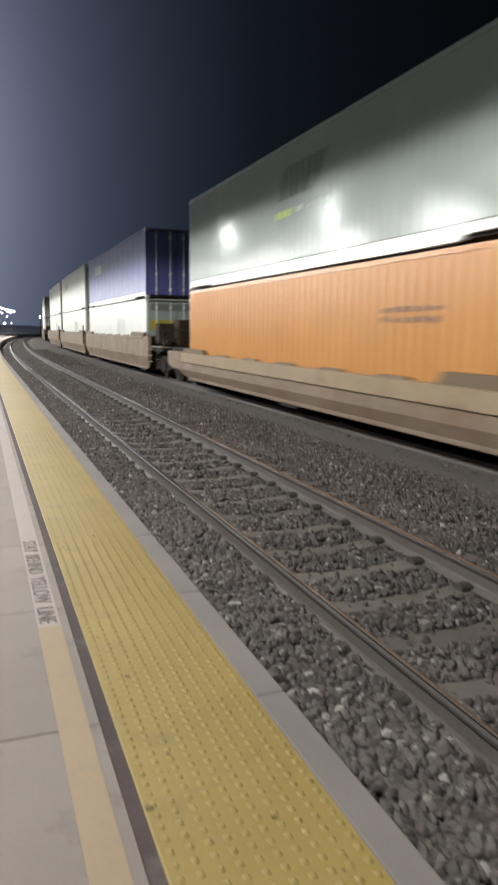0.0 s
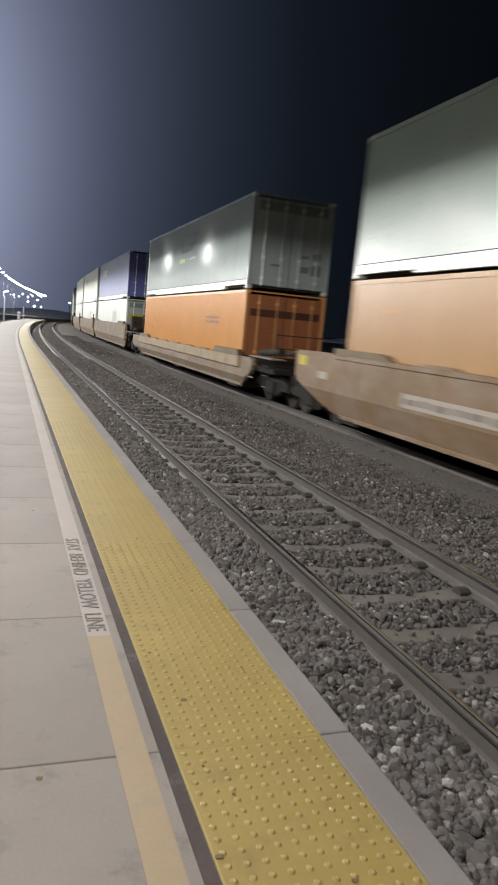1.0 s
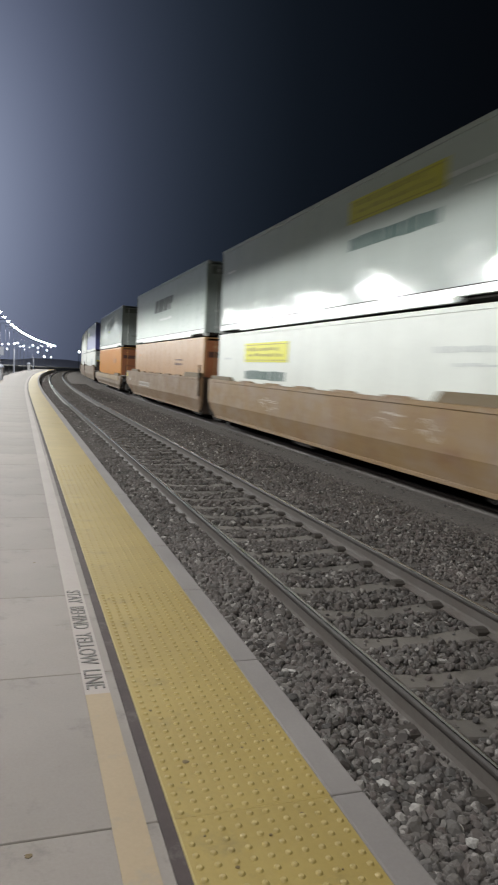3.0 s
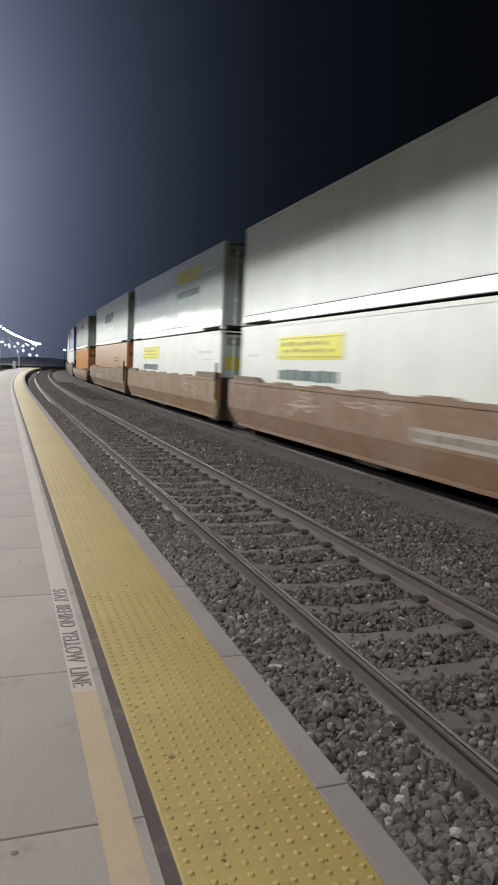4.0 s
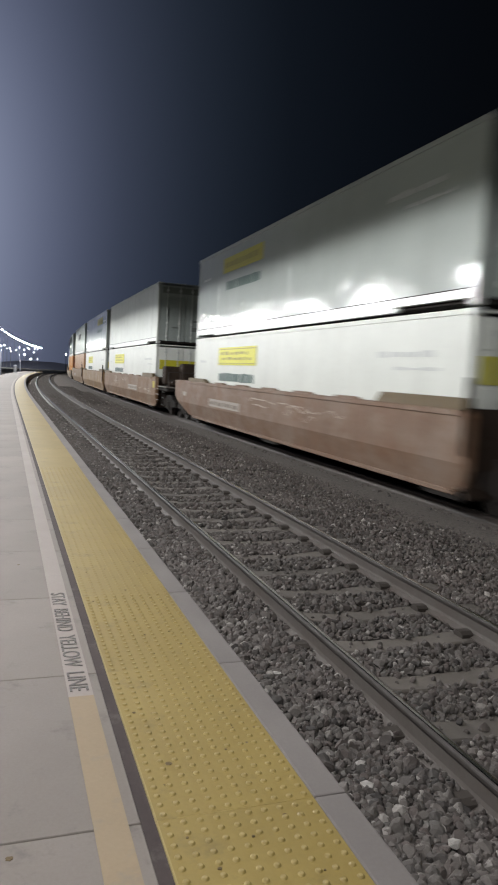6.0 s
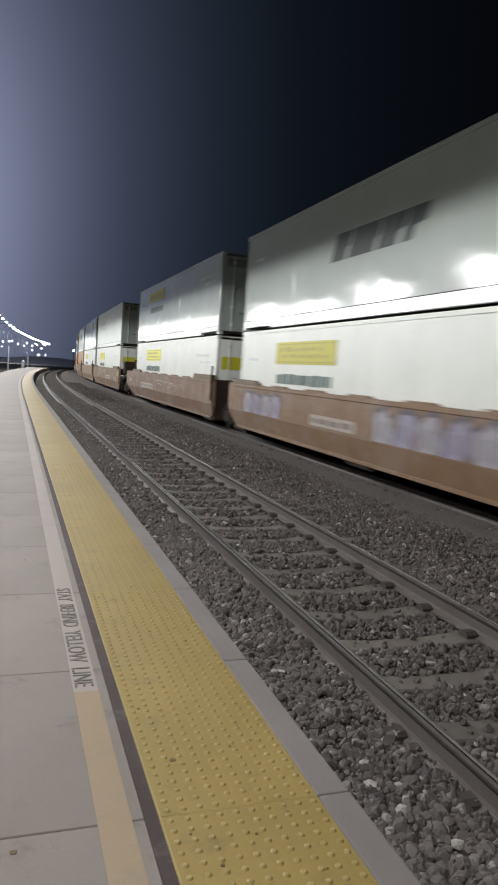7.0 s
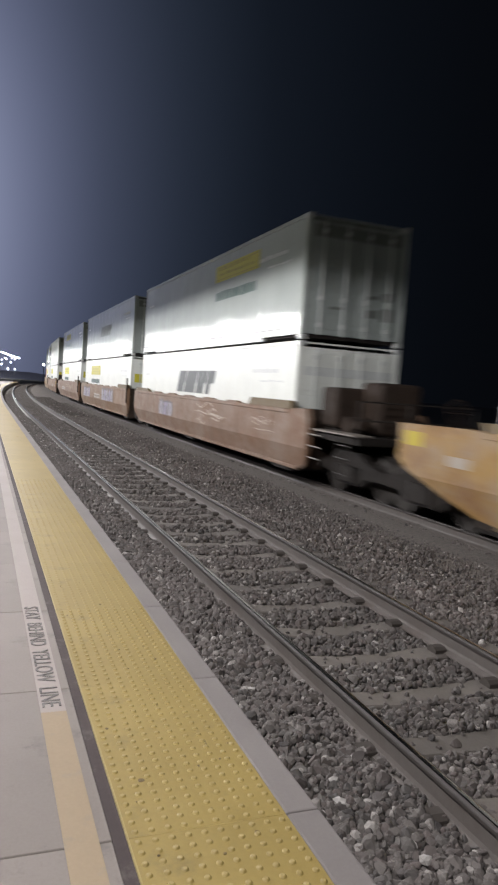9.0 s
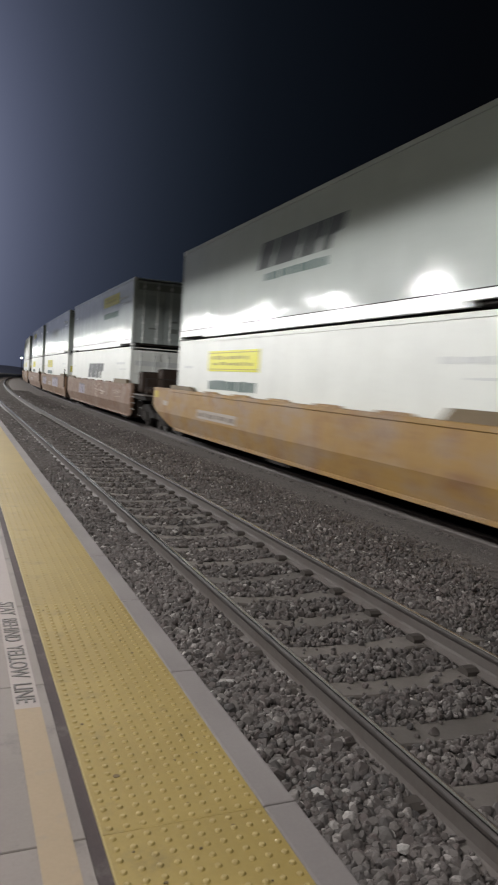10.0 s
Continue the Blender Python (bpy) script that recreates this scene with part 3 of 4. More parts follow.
def wagon(body, label, front="coupled", rear="coupled", front_truck=True, rear_truck=True, plate=None, sprays=(), spin=True, yellow_patch=False, sill=1.56, lift=0.19, chord=None, scribbles=(), gear=True):
    """One well unit, front towards +y. Ends are 'coupled' (over their own truck) or 'shared'. sill: top of its sides; lift: how much higher they stand at the ends."""
    t = thing("well_wagon", Matrix(), label, "wagon", "well wagons of the train")
    h = sill - 1.56
    f_end = [(7.95, 0.32), (8.4, 0.36), (9.1, 0.54), (9.7, 0.74 + h * 0.4), (10.1, 0.86 + h * 0.5), (10.3, 1.00 + h * 0.6), (10.3, 1.57 + h), (8.6, 1.62 + h)] if front == "coupled" else [(8.0, 0.32), (8.42, 0.55), (8.6, 0.90), (8.6, 1.50 + h), (8.5, 1.54 + h)]
    r_end = [(-8.5, 1.66 + h), (-9.1, 1.62 + h), (-9.2, 1.42 + h), (-9.2, 0.78), (-9.0, 0.42), (-8.7, 0.32)] if rear == "coupled" else [(-8.35, 1.54 + h), (-8.42, 1.48 + h), (-8.42, 0.70), (-8.30, 0.45), (-8.0, 0.32)]
    if not gear:
        r_end = [(-8.5, 1.66 + h), (-9.6, 1.60 + h), (-9.75, 1.42 + h), (-9.5, 1.15 + h), (-9.0, 0.50), (-8.6, 0.32)]
    top = [(8.25, sill), (-8.3, sill)]
    f_end[-1] = (8.5, sill + 0.03)
    r_end[0] = (-8.5 if rear == "coupled" else -8.35, sill + 0.03)
    for sx in (-1, 1):
        # upright above, folded inwards below
        fold = 0.46 * sill + 0.06
        bm = plate_yz(bmesh.new(), f_end + top + r_end, *sorted((sx * 1.48, sx * 1.345)))
        bmesh.ops.bisect_plane(bm, geom=list(bm.verts) + list(bm.edges) + list(bm.faces), plane_co=(0, 0, fold), plane_no=(0, 0, 1))
        for v in bm.verts:
            if v.co.z < fold and abs(v.co.x) > 1.4:
                v.co.x -= sx * 0.118 * min(1.0, (fold - v.co.z) / (fold - 0.32))
        side = part("side_wall", bm, body, t)
        x2, x3 = sorted((sx * (1.505 if chord is None else 1.54), sx * 1.36))
        part("top_chord", soft(boxes((x2, x3, -8.6 if chord else -8.15, 8.3 if chord else 8.2, sill - (0.085 if chord is None else 0.30), sill + 0.01)), 0.012, 1), chord or body, side)
        part("bottom_chord", soft(boxes((*sorted((sx * 1.385, sx * 1.34)), -8.0 if rear == "shared" else -8.6, 7.9, 0.27, 0.35)), 0.01, 1), body, side)
        for k in range(7):
            y = -7.2 + 2.4 * k
            part("side_rib", plate_yz(bmesh.new(), [(y - 0.05, fold), (y + 0.05, fold), (y + 0.05, sill - 0.09), (y - 0.05, sill - 0.09)], *sorted((sx * 1.488, sx * 1.47))), body, side)
        # raised corner guides beside the boxes
        for outline in ([(8.28, sill + 0.011), (8.28, sill + lift - 0.05), (6.3, sill + lift - 0.06), (5.95, sill + 0.011)], [(-5.6, sill + 0.011), (-5.8, sill + lift), (-8.3, sill + lift), (-8.3, sill + 0.011)]):
            part("corner_guide", plate_yz(bmesh.new(), outline, *sorted((sx * 1.47, sx * 1.345))), W_GUIDE, t, "grimy olive-brown raised guide")
    # guide lugs along the top edge
    for sx in (-1, 1):
        for k in (-4.4, -2.2, 0.0, 2.2, 4.4):
            x0, x1 = sorted((sx * 1.49, sx * 1.36))
            part("guide_lug", plate_yz(bmesh.new(), [(k - 0.50, sill + 0.011), (k - 0.40, sill + 0.055), (k + 0.40, sill + 0.055), (k + 0.50, sill + 0.011)], x0, x1), body, t)
    for y0, y1 in ((7.2, 8.15), (-8.15, -7.2), (-0.5, 0.5)):
        part("well_floor", boxes((-1.36, 1.36, y0, y1, 0.2, 0.33)), M_UNDER, t)
    # end walls of the well and the end platforms
    part("bulkhead", boxes((-1.34, 1.34, 8.2, 8.30, 0.25, sill + 0.04)), M_GEAR, t)
    part("bulkhead", boxes((-1.34, 1.34, -8.30, -8.2, 0.25, sill + 0.04)), M_GEAR, t)
    if front == "coupled":
        part("end_platform", boxes((-1.34, 1.34, 8.3, 10.26, 1.10, 1.26), (-0.35, 0.35, 10.2, 11.75, 0.72, 1.02)), M_UNDER, t)
        part("coupler", soft(boxes((-0.14, 0.14, 11.7, 12.05, 0.72, 1.0)), 0.03), M_WHEEL, t)
        part("uncoupling_rod", rod(bmesh.new(), (-1.35, 10.34, 1.0), (0.0, 10.5, 1.0), 0.018, n=6), P_RAILING, t)
    if rear == "coupled":
        part("end_platform", boxes((-1.34, 1.34, -11.1, -8.3, 1.04 + min(h, 0.0) * 0.5, 1.18 + min(h, 0.0) * 0.5), (-0.35, 0.35, -11.75, -11.0, 0.72, 1.02)), M_UNDER, t)
        part("coupler", soft(boxes((-0.14, 0.14, -12.05, -11.7, 0.72, 1.0)), 0.03), M_WHEEL, t)
        if gear:
            part("brake_box", soft(boxes((-1.22, -0.52, -9.95, -9.25, 1.30, 2.10)), 0.10, 3), M_GEAR, t)
            part("reservoir", rod(bmesh.new(), (-1.1, -10.2, 1.36), (0.6, -10.2, 1.36), 0.17, 0.17, 16), M_GEAR, t)
            part("box_stand", boxes((-1.1, -0.7, -9.8, -9.4, 1.18, 1.46)), M_UNDER, t)
            part("brake_box", soft(boxes((-0.62, 0.34, -10.60, -9.80, 1.19, 2.24)), 0.14, 3), M_GEAR, t)
        rails = bmesh.new()
        for z in (1.5, 1.85):
            rod(rails, (-1.3, -11.0, z), (1.3, -11.0, z), 0.017, n=6)
        for x in (-1.3, -0.2, 1.3):
            rod(rails, (x, -11.0, 1.1), (x, -11.0, 1.85), 0.017, n=6)
        part("handrail", rails, M_WHEEL, t)
        for k, z in enumerate((0.62, 0.86, 1.10)):
            part("grab_iron", rod(bmesh.new(), (-1.44, -9.75, z), (-1.44, -9.25, z), 0.016, n=6), M_RUNG, t, "pale worn grab iron")
        part("walkway", soft(boxes((-1.42, -1.0, -11.05, -9.3, 1.185, 1.225)), 0.01, 1), M_RUNG, t, "pale worn step board")
        hose = bmesh.new()
        for k in range(8):
            a0, a1 = k * math.pi / 8, (k + 1) * math.pi / 8
            rod(hose, (-0.45, -11.1 - 0.75 * k / 8, 0.92 - 0.42 * math.sin(a0)), (-0.45, -11.1 - 0.75 * (k + 1) / 8, 0.92 - 0.42 * math.sin(a1)), 0.03, n=7)
        part("air_hose", hose, M_UNDER, t)
        wheel = bmesh.new()
        for k in range(14):
            a0, a1 = k * math.pi / 7, (k + 1) * math.pi / 7
            rod(wheel, (0.85 + 0.26 * math.cos(a0), -11.06, 1.75 + 0.26 * math.sin(a0)), (0.85 + 0.26 * math.cos(a1), -11.06, 1.75 + 0.26 * math.sin(a1)), 0.016, n=6)
        for k in range(3):
            a0 = k * math.pi / 3
            rod(wheel, (0.85 + 0.26 * math.cos(a0), -11.06, 1.75 + 0.26 * math.sin(a0)), (0.85 - 0.26 * math.cos(a0), -11.06, 1.75 - 0.26 * math.sin(a0)), 0.012, n=6)
        part("brake_wheel", wheel, M_GEAR, t)
        for x, r in ((-0.95, 0.10), (-0.45, 0.07)):
            part("pipe", rod(bmesh.new(), (x, -9.0, 1.30), (x, -10.6, 1.40), r, r, 10), M_GEAR, t)
        steps = bmesh.new()
        for z in (0.45, 0.75, 1.0):
            rod(steps, (-1.42, -10.9, z), (-1.42, -10.45, z), 0.014, n=6)
        for y in (-10.9, -10.45):
            rod(steps, (-1.42, y, 0.4), (-1.42, y, 1.2), 0.014, n=6)
        part("ladder", steps, M_WHEEL, t)
    else:
        part("end_post", rod(bmesh.new(), (-1.50, -8.38, 0.9), (-1.50, -8.38, 2.05), 0.035, n=8), M_UNDER, t, "dark upright end post")
        part("articulation", boxes((-0.4, 0.4, -9.6, -8.3, 0.6, 1.05)), M_UNDER, t)
    if front_truck:
        truck(t, 10.1, spin)
    if rear_truck:
        truck(t, -10.4 if rear == "coupled" else -9.25, spin)
    if plate:
        a, b = plate
        if front == "coupled":
            part("small_plate", boxes((-1.488, -1.4805, 8.52, 8.98, 1.02, 1.17)), M_PLATE, t, "small pale plate")
        pl = part("number_plate", boxes((-1.490, -1.4805, LENGTH / 2 - b, LENGTH / 2 - a, 0.84, 1.08)), M_PLATE, t, "dirty white plate for lettering")
        part("plate_marking", bars([(s0, s1, z0, z1) for s0, s1, z0, z1 in word_bars(a + 0.1, b - 0.1, 0.89, 1.03, int(a * 10), 0.2)], -1.490, 0.004), M_PLATEBAR, pl)
    if yellow_patch:
        if rear == "coupled":
            part("yellow_patch", boxes((-1.488, -1.4805, -9.0, -8.55, 1.12, 1.40)), M_PATCH, t, "yellow square")
        if front == "coupled":
            part("yellow_patch", boxes((-1.488, -1.4805, 9.68, 10.12, 1.24, 1.46)), M_PATCH, t, "yellow square")
    for a, b, z0, z1, seed in sprays:
        # a row of fat rounded shapes, each a pale fill on a dark border
        rnd = random.Random(seed)
        cz, hh = (z0 + z1) / 2, (z1 - z0) / 2
        z_fold = 0.46 * sill + 0.06
        n = max(2, round((b - a) / 0.75))
        for k in range(n):
            cy, hw = a + (k + 0.5) * (b - a) / n, (b - a) / n * 0.56
            lean, wob = rnd.uniform(-0.15, 0.25), [rnd.uniform(0.74, 1.05) for _ in range(22)]
            for scale, mat_, x in ((1.0, M_STROKE, -1.4855), (0.80, W_VIOLET if k % 2 else W_SPRAY, -1.4885)):
                shape = []
                for q in range(22):
                    u, v = math.cos(q * math.pi / 11), math.sin(q * math.pi / 11)
                    u, v = math.copysign(abs(u) ** 0.5, u) * wob[q] * scale, math.copysign(abs(v) ** 0.5, v) * wob[q] * scale
                    shape.append((LENGTH / 2 - cy - hw * u - lean * hh * v, max(z_fold + 0.01, cz + hh * v) + 0.001 * q))
                part("spray_paint", plate_yz(bmesh.new(), shape, x, -1.4805), mat_, t, "pale sprayed shape" if scale < 1 else "dark sprayed border")
            c = LENGTH / 2 - cy
            part("spray_stroke", plate_yz(bmesh.new(), [(c - 0.04, cz - 0.1), (c + 0.04, cz - 0.1), (c + 0.07, cz + 0.4 * hh), (c - 0.01, cz + 0.4 * hh)], -1.491, -1.4886), M_STROKE, t)
    for a, b, z, seed in scribbles:
        # thin pale scratched and chalked lines
        rnd = random.Random(seed)
        for k in range(5):
            s0 = rnd.uniform(a, b - 0.5)
            s1, zz, bow = min(b, s0 + rnd.uniform(0.5, 1.6)), z + rnd.uniform(-0.16, 0.16), rnd.uniform(-0.10, 0.10)
            w_ = rnd.uniform(0.012, 0.035)
            ys = [LENGTH / 2 - s0 - (s1 - s0) * q / 6 for q in range(7)]
            line = [(y, zz + bow * math.sin(q * math.pi / 3)) for q, y in enumerate(ys)]
            part("chalk_line", plate_yz(bmesh.new(), line + [(y, v + w_) for y, v in line[::-1]], -1.484, -1.4805), M_CHALK, t, "pale scratched line")
    return t


# front of each box in train metres, then the unit and its two boxes
TRAIN = []


def unit(front, wagon_ob, low, high):
    TRAIN.append((wagon_ob, front - LENGTH / 2, 0.0))
    TRAIN.append((low, front - LENGTH / 2, SEAT_LOW))
    TRAIN.append((high, front - LENGTH / 2, SEAT_HIGH))


X = SIDE_X + 0.012
W_LABEL = "white steel container with a yellow panel, lower box of a stack"
# the two sets ahead
far_sets = ((150.2, "grey"), (132.0, "white"), (113.8, "white"), (81.3, "white"), (63.0, "white"), (44.8, "blue"))
for k, (front, tone) in enumerate(far_sets):
    hi = P_BLUE if tone == "blue" else (P_GREY if tone == "grey" else P_WHITE)
    unit(front, wagon(W_GREYTAN, "grey-brown dirty well wagon carrying stacked containers", "coupled" if k % 3 == 0 else "shared", "coupled" if k % 3 == 2 else "shared", k % 3 == 0, True, None, (), False),
         container("low", P_WHITE, P_RAILING, "white steel container, lower box of a stack", marks=[(M_FAINT, bars(word_bars(9.5, 11.5, 1.3, 2.0, 40 + k), X, 0.006), "faint lettering as plain bars")], door_mat=P_DOORGREY, door_mark=(M_YELLOWBAR, 1.5, 1.9)),
         container("high", hi, P_RAILING, "%s steel container, upper box of a stack" % ("dark blue" if tone == "blue" else "pale weathered"), marks=[(M_FAINT, bars(word_bars(2.5, 5.0, 1.7, 2.2, 60 + k), X, 0.006), "faint lettering as plain bars")], door_mat=hi if tone == "blue" else P_DOORGREY))
# A: the single orange car
unit(22.2, wagon(W_GREYTAN, "grey-tan well wagon with a pale top beam", spin=True, sill=1.12, lift=0.20, chord=W_PALE, gear=False),
     container("low", P_ORANGE, P_ORANGE, "orange ribbed steel container, lower box of a stack", True, marks=[(M_BROWNBAR, bars(word_bars(11.85, 13.6, 1.85, 1.95, 7, 0.08) + word_bars(11.85, 13.6, 1.68, 1.79, 8, 0.08), X, 0.006), "brown lettering as plain bars")], door_mat=P_DOORDARK, door_mark=(M_DOORBAR, 2.0, 2.22)),
     container("high", P_GREY, P_RAILING, "silver-grey ribbed steel container, upper box of a stack", True, marks=[(M_BARS, logo(7.2, 9.6, 1.60, 2.26, X), "dark green mark as plain shapes"), (M_LIME, bars([(7.1, 8.0, 1.22, 1.36)], X, 0.006), "lime stripe"), (M_FAINT, bars(word_bars(8.2, 9.7, 1.25, 1.36, 9), X, 0.006), "faint lettering as plain bars")], door_mat=P_DOORGREY))
# B, C, D: one articulated set
unit(-1.0, wagon(W_TAN, "tan well wagon with scuffed paint and a white plate", "coupled", "shared", True, True, (2.7, 5.9), yellow_patch=True),
     container("low", P_ORANGE2, P_ORANGE2, "faded orange steel container, lower box of a stack", marks=[(M_BROWNBAR, bars(word_bars(11.1, 12.7, 1.86, 1.95, 17, 0.08) + word_bars(11.1, 12.7, 1.66, 1.78, 18, 0.08), X, 0.006), "brown lettering as plain bars"), (plain("dull_orange_marking", (0.5, 0.24, 0.1), 0.5), bars(word_bars(1.3, 2.1, 2.1, 2.2, 19, 0.05), X, 0.006), "")], door_mat=P_DOORDARK, door_mark=(M_DOORBAR, 2.0, 2.22)),
     container("high", P_PALE, P_RAILING, "pale green-white steel container, upper box of a stack", marks=[(M_BARS, logo(5.65, 10.25, 1.42, 2.02, X), "large dark mark as plain shapes"), (M_FAINT, bars(word_bars(7.1, 9.95, 0.98, 1.10, 21), X, 0.006), "faint lettering as plain bars")], door_mat=P_DOORGREY))
unit(-19.3, wagon(W_SAND, "sandy tan well wagon with worn lower edge", "shared", "shared", False, True, None, scribbles=((5.0, 6.5, 1.1, 21), (11.5, 14.0, 1.15, 22))),
     container("low", P_WHITE, P_RAILING, W_LABEL, marks=yellow_label() + small_marks(31), door_mat=P_DOORGREY, door_mark=(M_YELLOWBAR, 1.5, 1.95)),
     container("high", P_SILVER, P_RAILING, "white steel container with a yellow panel, upper box", marks=yellow_label(False) + small_marks(33), door_mat=P_DOORGREY))
unit(-37.6, wagon(W_BROWN, "brown well wagon with pale scribbles and a plate", "shared", "coupled", False, True, (9.7, 12.5), (), yellow_patch=True, scribbles=((3.7, 5.6, 1.28, 5), (3.8, 6.0, 1.05, 6), (3.7, 5.8, 0.95, 7), (7.0, 9.4, 1.2, 1), (13.0, 16.0, 1.0, 2))),
     container("low", P_WHITE, P_RAILING, W_LABEL, marks=yellow_label() + small_marks(35), door_mark=(M_OLIVE, 1.62, 2.05)),
     container("high", P_SATIN, P_RAILING, "dull white steel container with a grey mark, upper box", marks=[(M_FAINT, bars(word_bars(3.2, 6.15, 1.72, 2.0, 36, 0.06) + word_bars(3.4, 6.0, 1.36, 1.62, 37, 0.06), X, 0.006), "grey lettering as plain bars")] + small_marks(38), door_mat=P_DOORGREY))
# E, F, G: the next set
unit(-60.9, wagon(W_MAUVE, "rust-brown well wagon with faded shapes and a plate", "coupled", "shared", True, True, (2.74, 5.9), scribbles=((6.5, 9.5, 1.15, 3), (8.5, 12.5, 1.1, 4))),
     container("low", P_WHITE, P_RAILING, W_LABEL, marks=yellow_label() + small_marks(41), door_mark=(M_OLIVE, 1.62, 2.05)),
     container("high", P_SILVER, P_RAILING, "white steel container with a yellow panel high on its side", marks=[(M_OLIVE, bars([(3.0, 6.67, 1.94, 2.40)], X, 0.012), "dull yellow panel"), (M_YELLOWBAR, bars(word_bars(3.2, 6.3, 2.08, 2.26, 42), X - 0.0125), ""), (M_GREENBAR, bars(word_bars(3.4, 6.5, 1.38, 1.66, 43, 0.10), X, 0.006), "green-grey lettering as plain bars")] + small_marks(44), door_mat=P_DOORGREY))
unit(-79.9, wagon(W_BROWN, "brown well wagon with large sprayed patches", "shared", "shared", False, True, (5.9, 8.1), ((1.0, 4.0, 0.55, 1.45, 6), (8.8, 12.6, 0.45, 1.5, 8))),
     container("low", P_WHITE, P_RAILING, W_LABEL, marks=yellow_label(True, True) + small_marks(51), door_mark=(M_OLIVE, 1.55, 1.95)),
     container("high", P_SILVER, P_RAILING, "pale grey steel container with a dark mark, upper box", marks=[(M_BARS, logo(5.95, 9.9, 1.28, 1.85, X), "dark mark as plain shapes")] + small_marks(53), door_mat=P_DOORGREY))
unit(-98.5, wagon(W_MAUVE, "rust-brown well wagon with pale scratches", "shared", "coupled", False, True, None, ((4.2, 6.2, 0.6, 1.4, 9),), scribbles=((8.5, 12.0, 1.2, 10), (9.0, 12.5, 0.98, 11), (13.5, 15.5, 1.1, 12))),
     container("low", P_WHITE, P_RAILING, "white steel container with a dark mark, lower box", marks=[(M_BARS, logo(5.95, 10.4, 1.36, 2.08, X), "dark mark as plain shapes")] + small_marks(61), door_mark=(M_FAINT, 2.0, 2.2)),
     container("high", P_SILVER, P_RAILING, "white steel container with a yellow panel, upper box", marks=yellow_label(False) + small_marks(63), door_mat=P_DOORGREY))
# H: the last in view
unit(-121.5, wagon(W_YELLOW, "yellow-tan well wagon with a white plate", "coupled", "shared", True, True, (2.74, 5.8), (), yellow_patch=True),
     container("low", P_WHITE, P_RAILING, W_LABEL, marks=yellow_label() + small_marks(71), door_mat=P_DOORGREY),
     container("high", P_SILVER, P_RAILING, "white steel container with a dark mark, upper box", marks=[(M_BARS, logo(6.1, 10.3, 1.45, 2.05, X), "dark mark as plain shapes"), (M_GREENBAR, bars(word_bars(6.6, 9.6, 1.15, 1.35, 72), X, 0.006), "grey lettering as plain bars")], door_mat=P_DOORGREY))

# ---- things along the platform and beyond ----
def litter_bin(m):
    t = thing("litter_bin", m, "grey round litter bin at the back of the platform", "bin", "platform bins")
    part("bin_body", rod(bmesh.new(), (0, 0, 0), (0, 0, 0.95), 0.24, 0.26, 20), M_BIN, t)
    part("bin_lid", rod(rod(bmesh.new(), (0, 0, 0.95), (0, 0, 1.05), 0.32, 0.32, 20), (0, 0, 1.05), (0, 0, 1.25), 0.30, 0.12, 20), M_SIGN, t)


for lat, s in ((-2.95, 58.9), (-2.9, 118.0)):
    px, py, yaw = place(lat, s)
    litter_bin(pose(px, py, 0, 0, 0, yaw))


def sign_post(m, height, board):
    t = thing("sign_post", m, "thin grey metal post at the platform's back edge", "post", "sign posts")
    part("post", rod(bmesh.new(), (0, 0, -0.85), (0, 0, height), 0.10, 0.10, 12), M_SIGN, t)
    if board:
        part("sign_board", soft(boxes((-0.4, 0.4, -0.03, 0.03, height - 0.05, height + 0.75)), 0.01), M_SIGN, t, "blank-looking grey board")


for lat, s, h, b in ((-3.55, 96.0, 2.9, False), (-3.6, 70.0, 2.0, True), (-3.6, 140.0, 2.2, False)):
    px, py, yaw = place(lat, s)
    sign_post(pose(px, py, 0, 0, 0, yaw), h, b)


def yard_lamp(x, y, z, size):
    t = thing("yard_lamp", pose(x, y, 0), "distant tall lamp with a bright white head", "street lamp", "distant lamps")
    part("post", rod(bmesh.new(), (0, 0, -0.85), (0, 0, z), 0.05, 0.035, 8), M_SLIM, t)
    part("head", soft(boxes((-size * 0.6, size * 0.6, -0.15, 0.25, z + size * 0.36, z + size * 0.36 + 0.12)), 0.02), M_POST, t)
    part("lens", rod(rod(bmesh.new(), (0, 0, z + size * 0.35), (0, 0, z), size * 0.38, size * 0.5, 12), (0, 0, z), (0, 0, z - size * 0.35), size * 0.5, size * 0.3, 12), M_FARLENS, t, "glowing white lens")


# rays from the platform's end: slope across, slope up, size
for k, (sx, sz, size) in enumerate(((-0.0044, 0.0203, 0.9), (-0.0008, 0.0213, 1.0), (0.0071, 0.0175, 0.9), (0.0185, 0.0199, 0.7), (0.0251, 0.0167, 0.9), (0.0286, 0.0199, 0.5), (0.0308, 0.0186, 0.7), (0.0380, 0.0199, 0.9),
                                    (0.0417, 0.0187, 0.8), (0.0368, 0.0138, 0.8), (0.0253, 0.0107, 0.9), (0.0335, 0.0053, 1.5), (0.0423, 0.0052, 0.5), (0.0080, 0.0138, 0.5), (0.0029, 0.0171, 0.5), (0.0143, 0.0158, 0.5),
                                    (-0.012, 0.0195, 0.8), (-0.020, 0.0185, 0.9), (-0.026, 0.0200, 0.6), (-0.0135, 0.0130, 0.6), (-0.031, 0.012, 1.0), (-0.024, 0.0105, 0.7))):
    d = 300.0 + 7.0 * (k % 5)
    yard_lamp(-1.353 + sx * d, d, 1.655 + sz * d, size * 0.45)
yard_lamp(51.8, 100.0, 5.3, 0.3)
yard_lamp(61.8, 150.0, 1.7, 0.35)

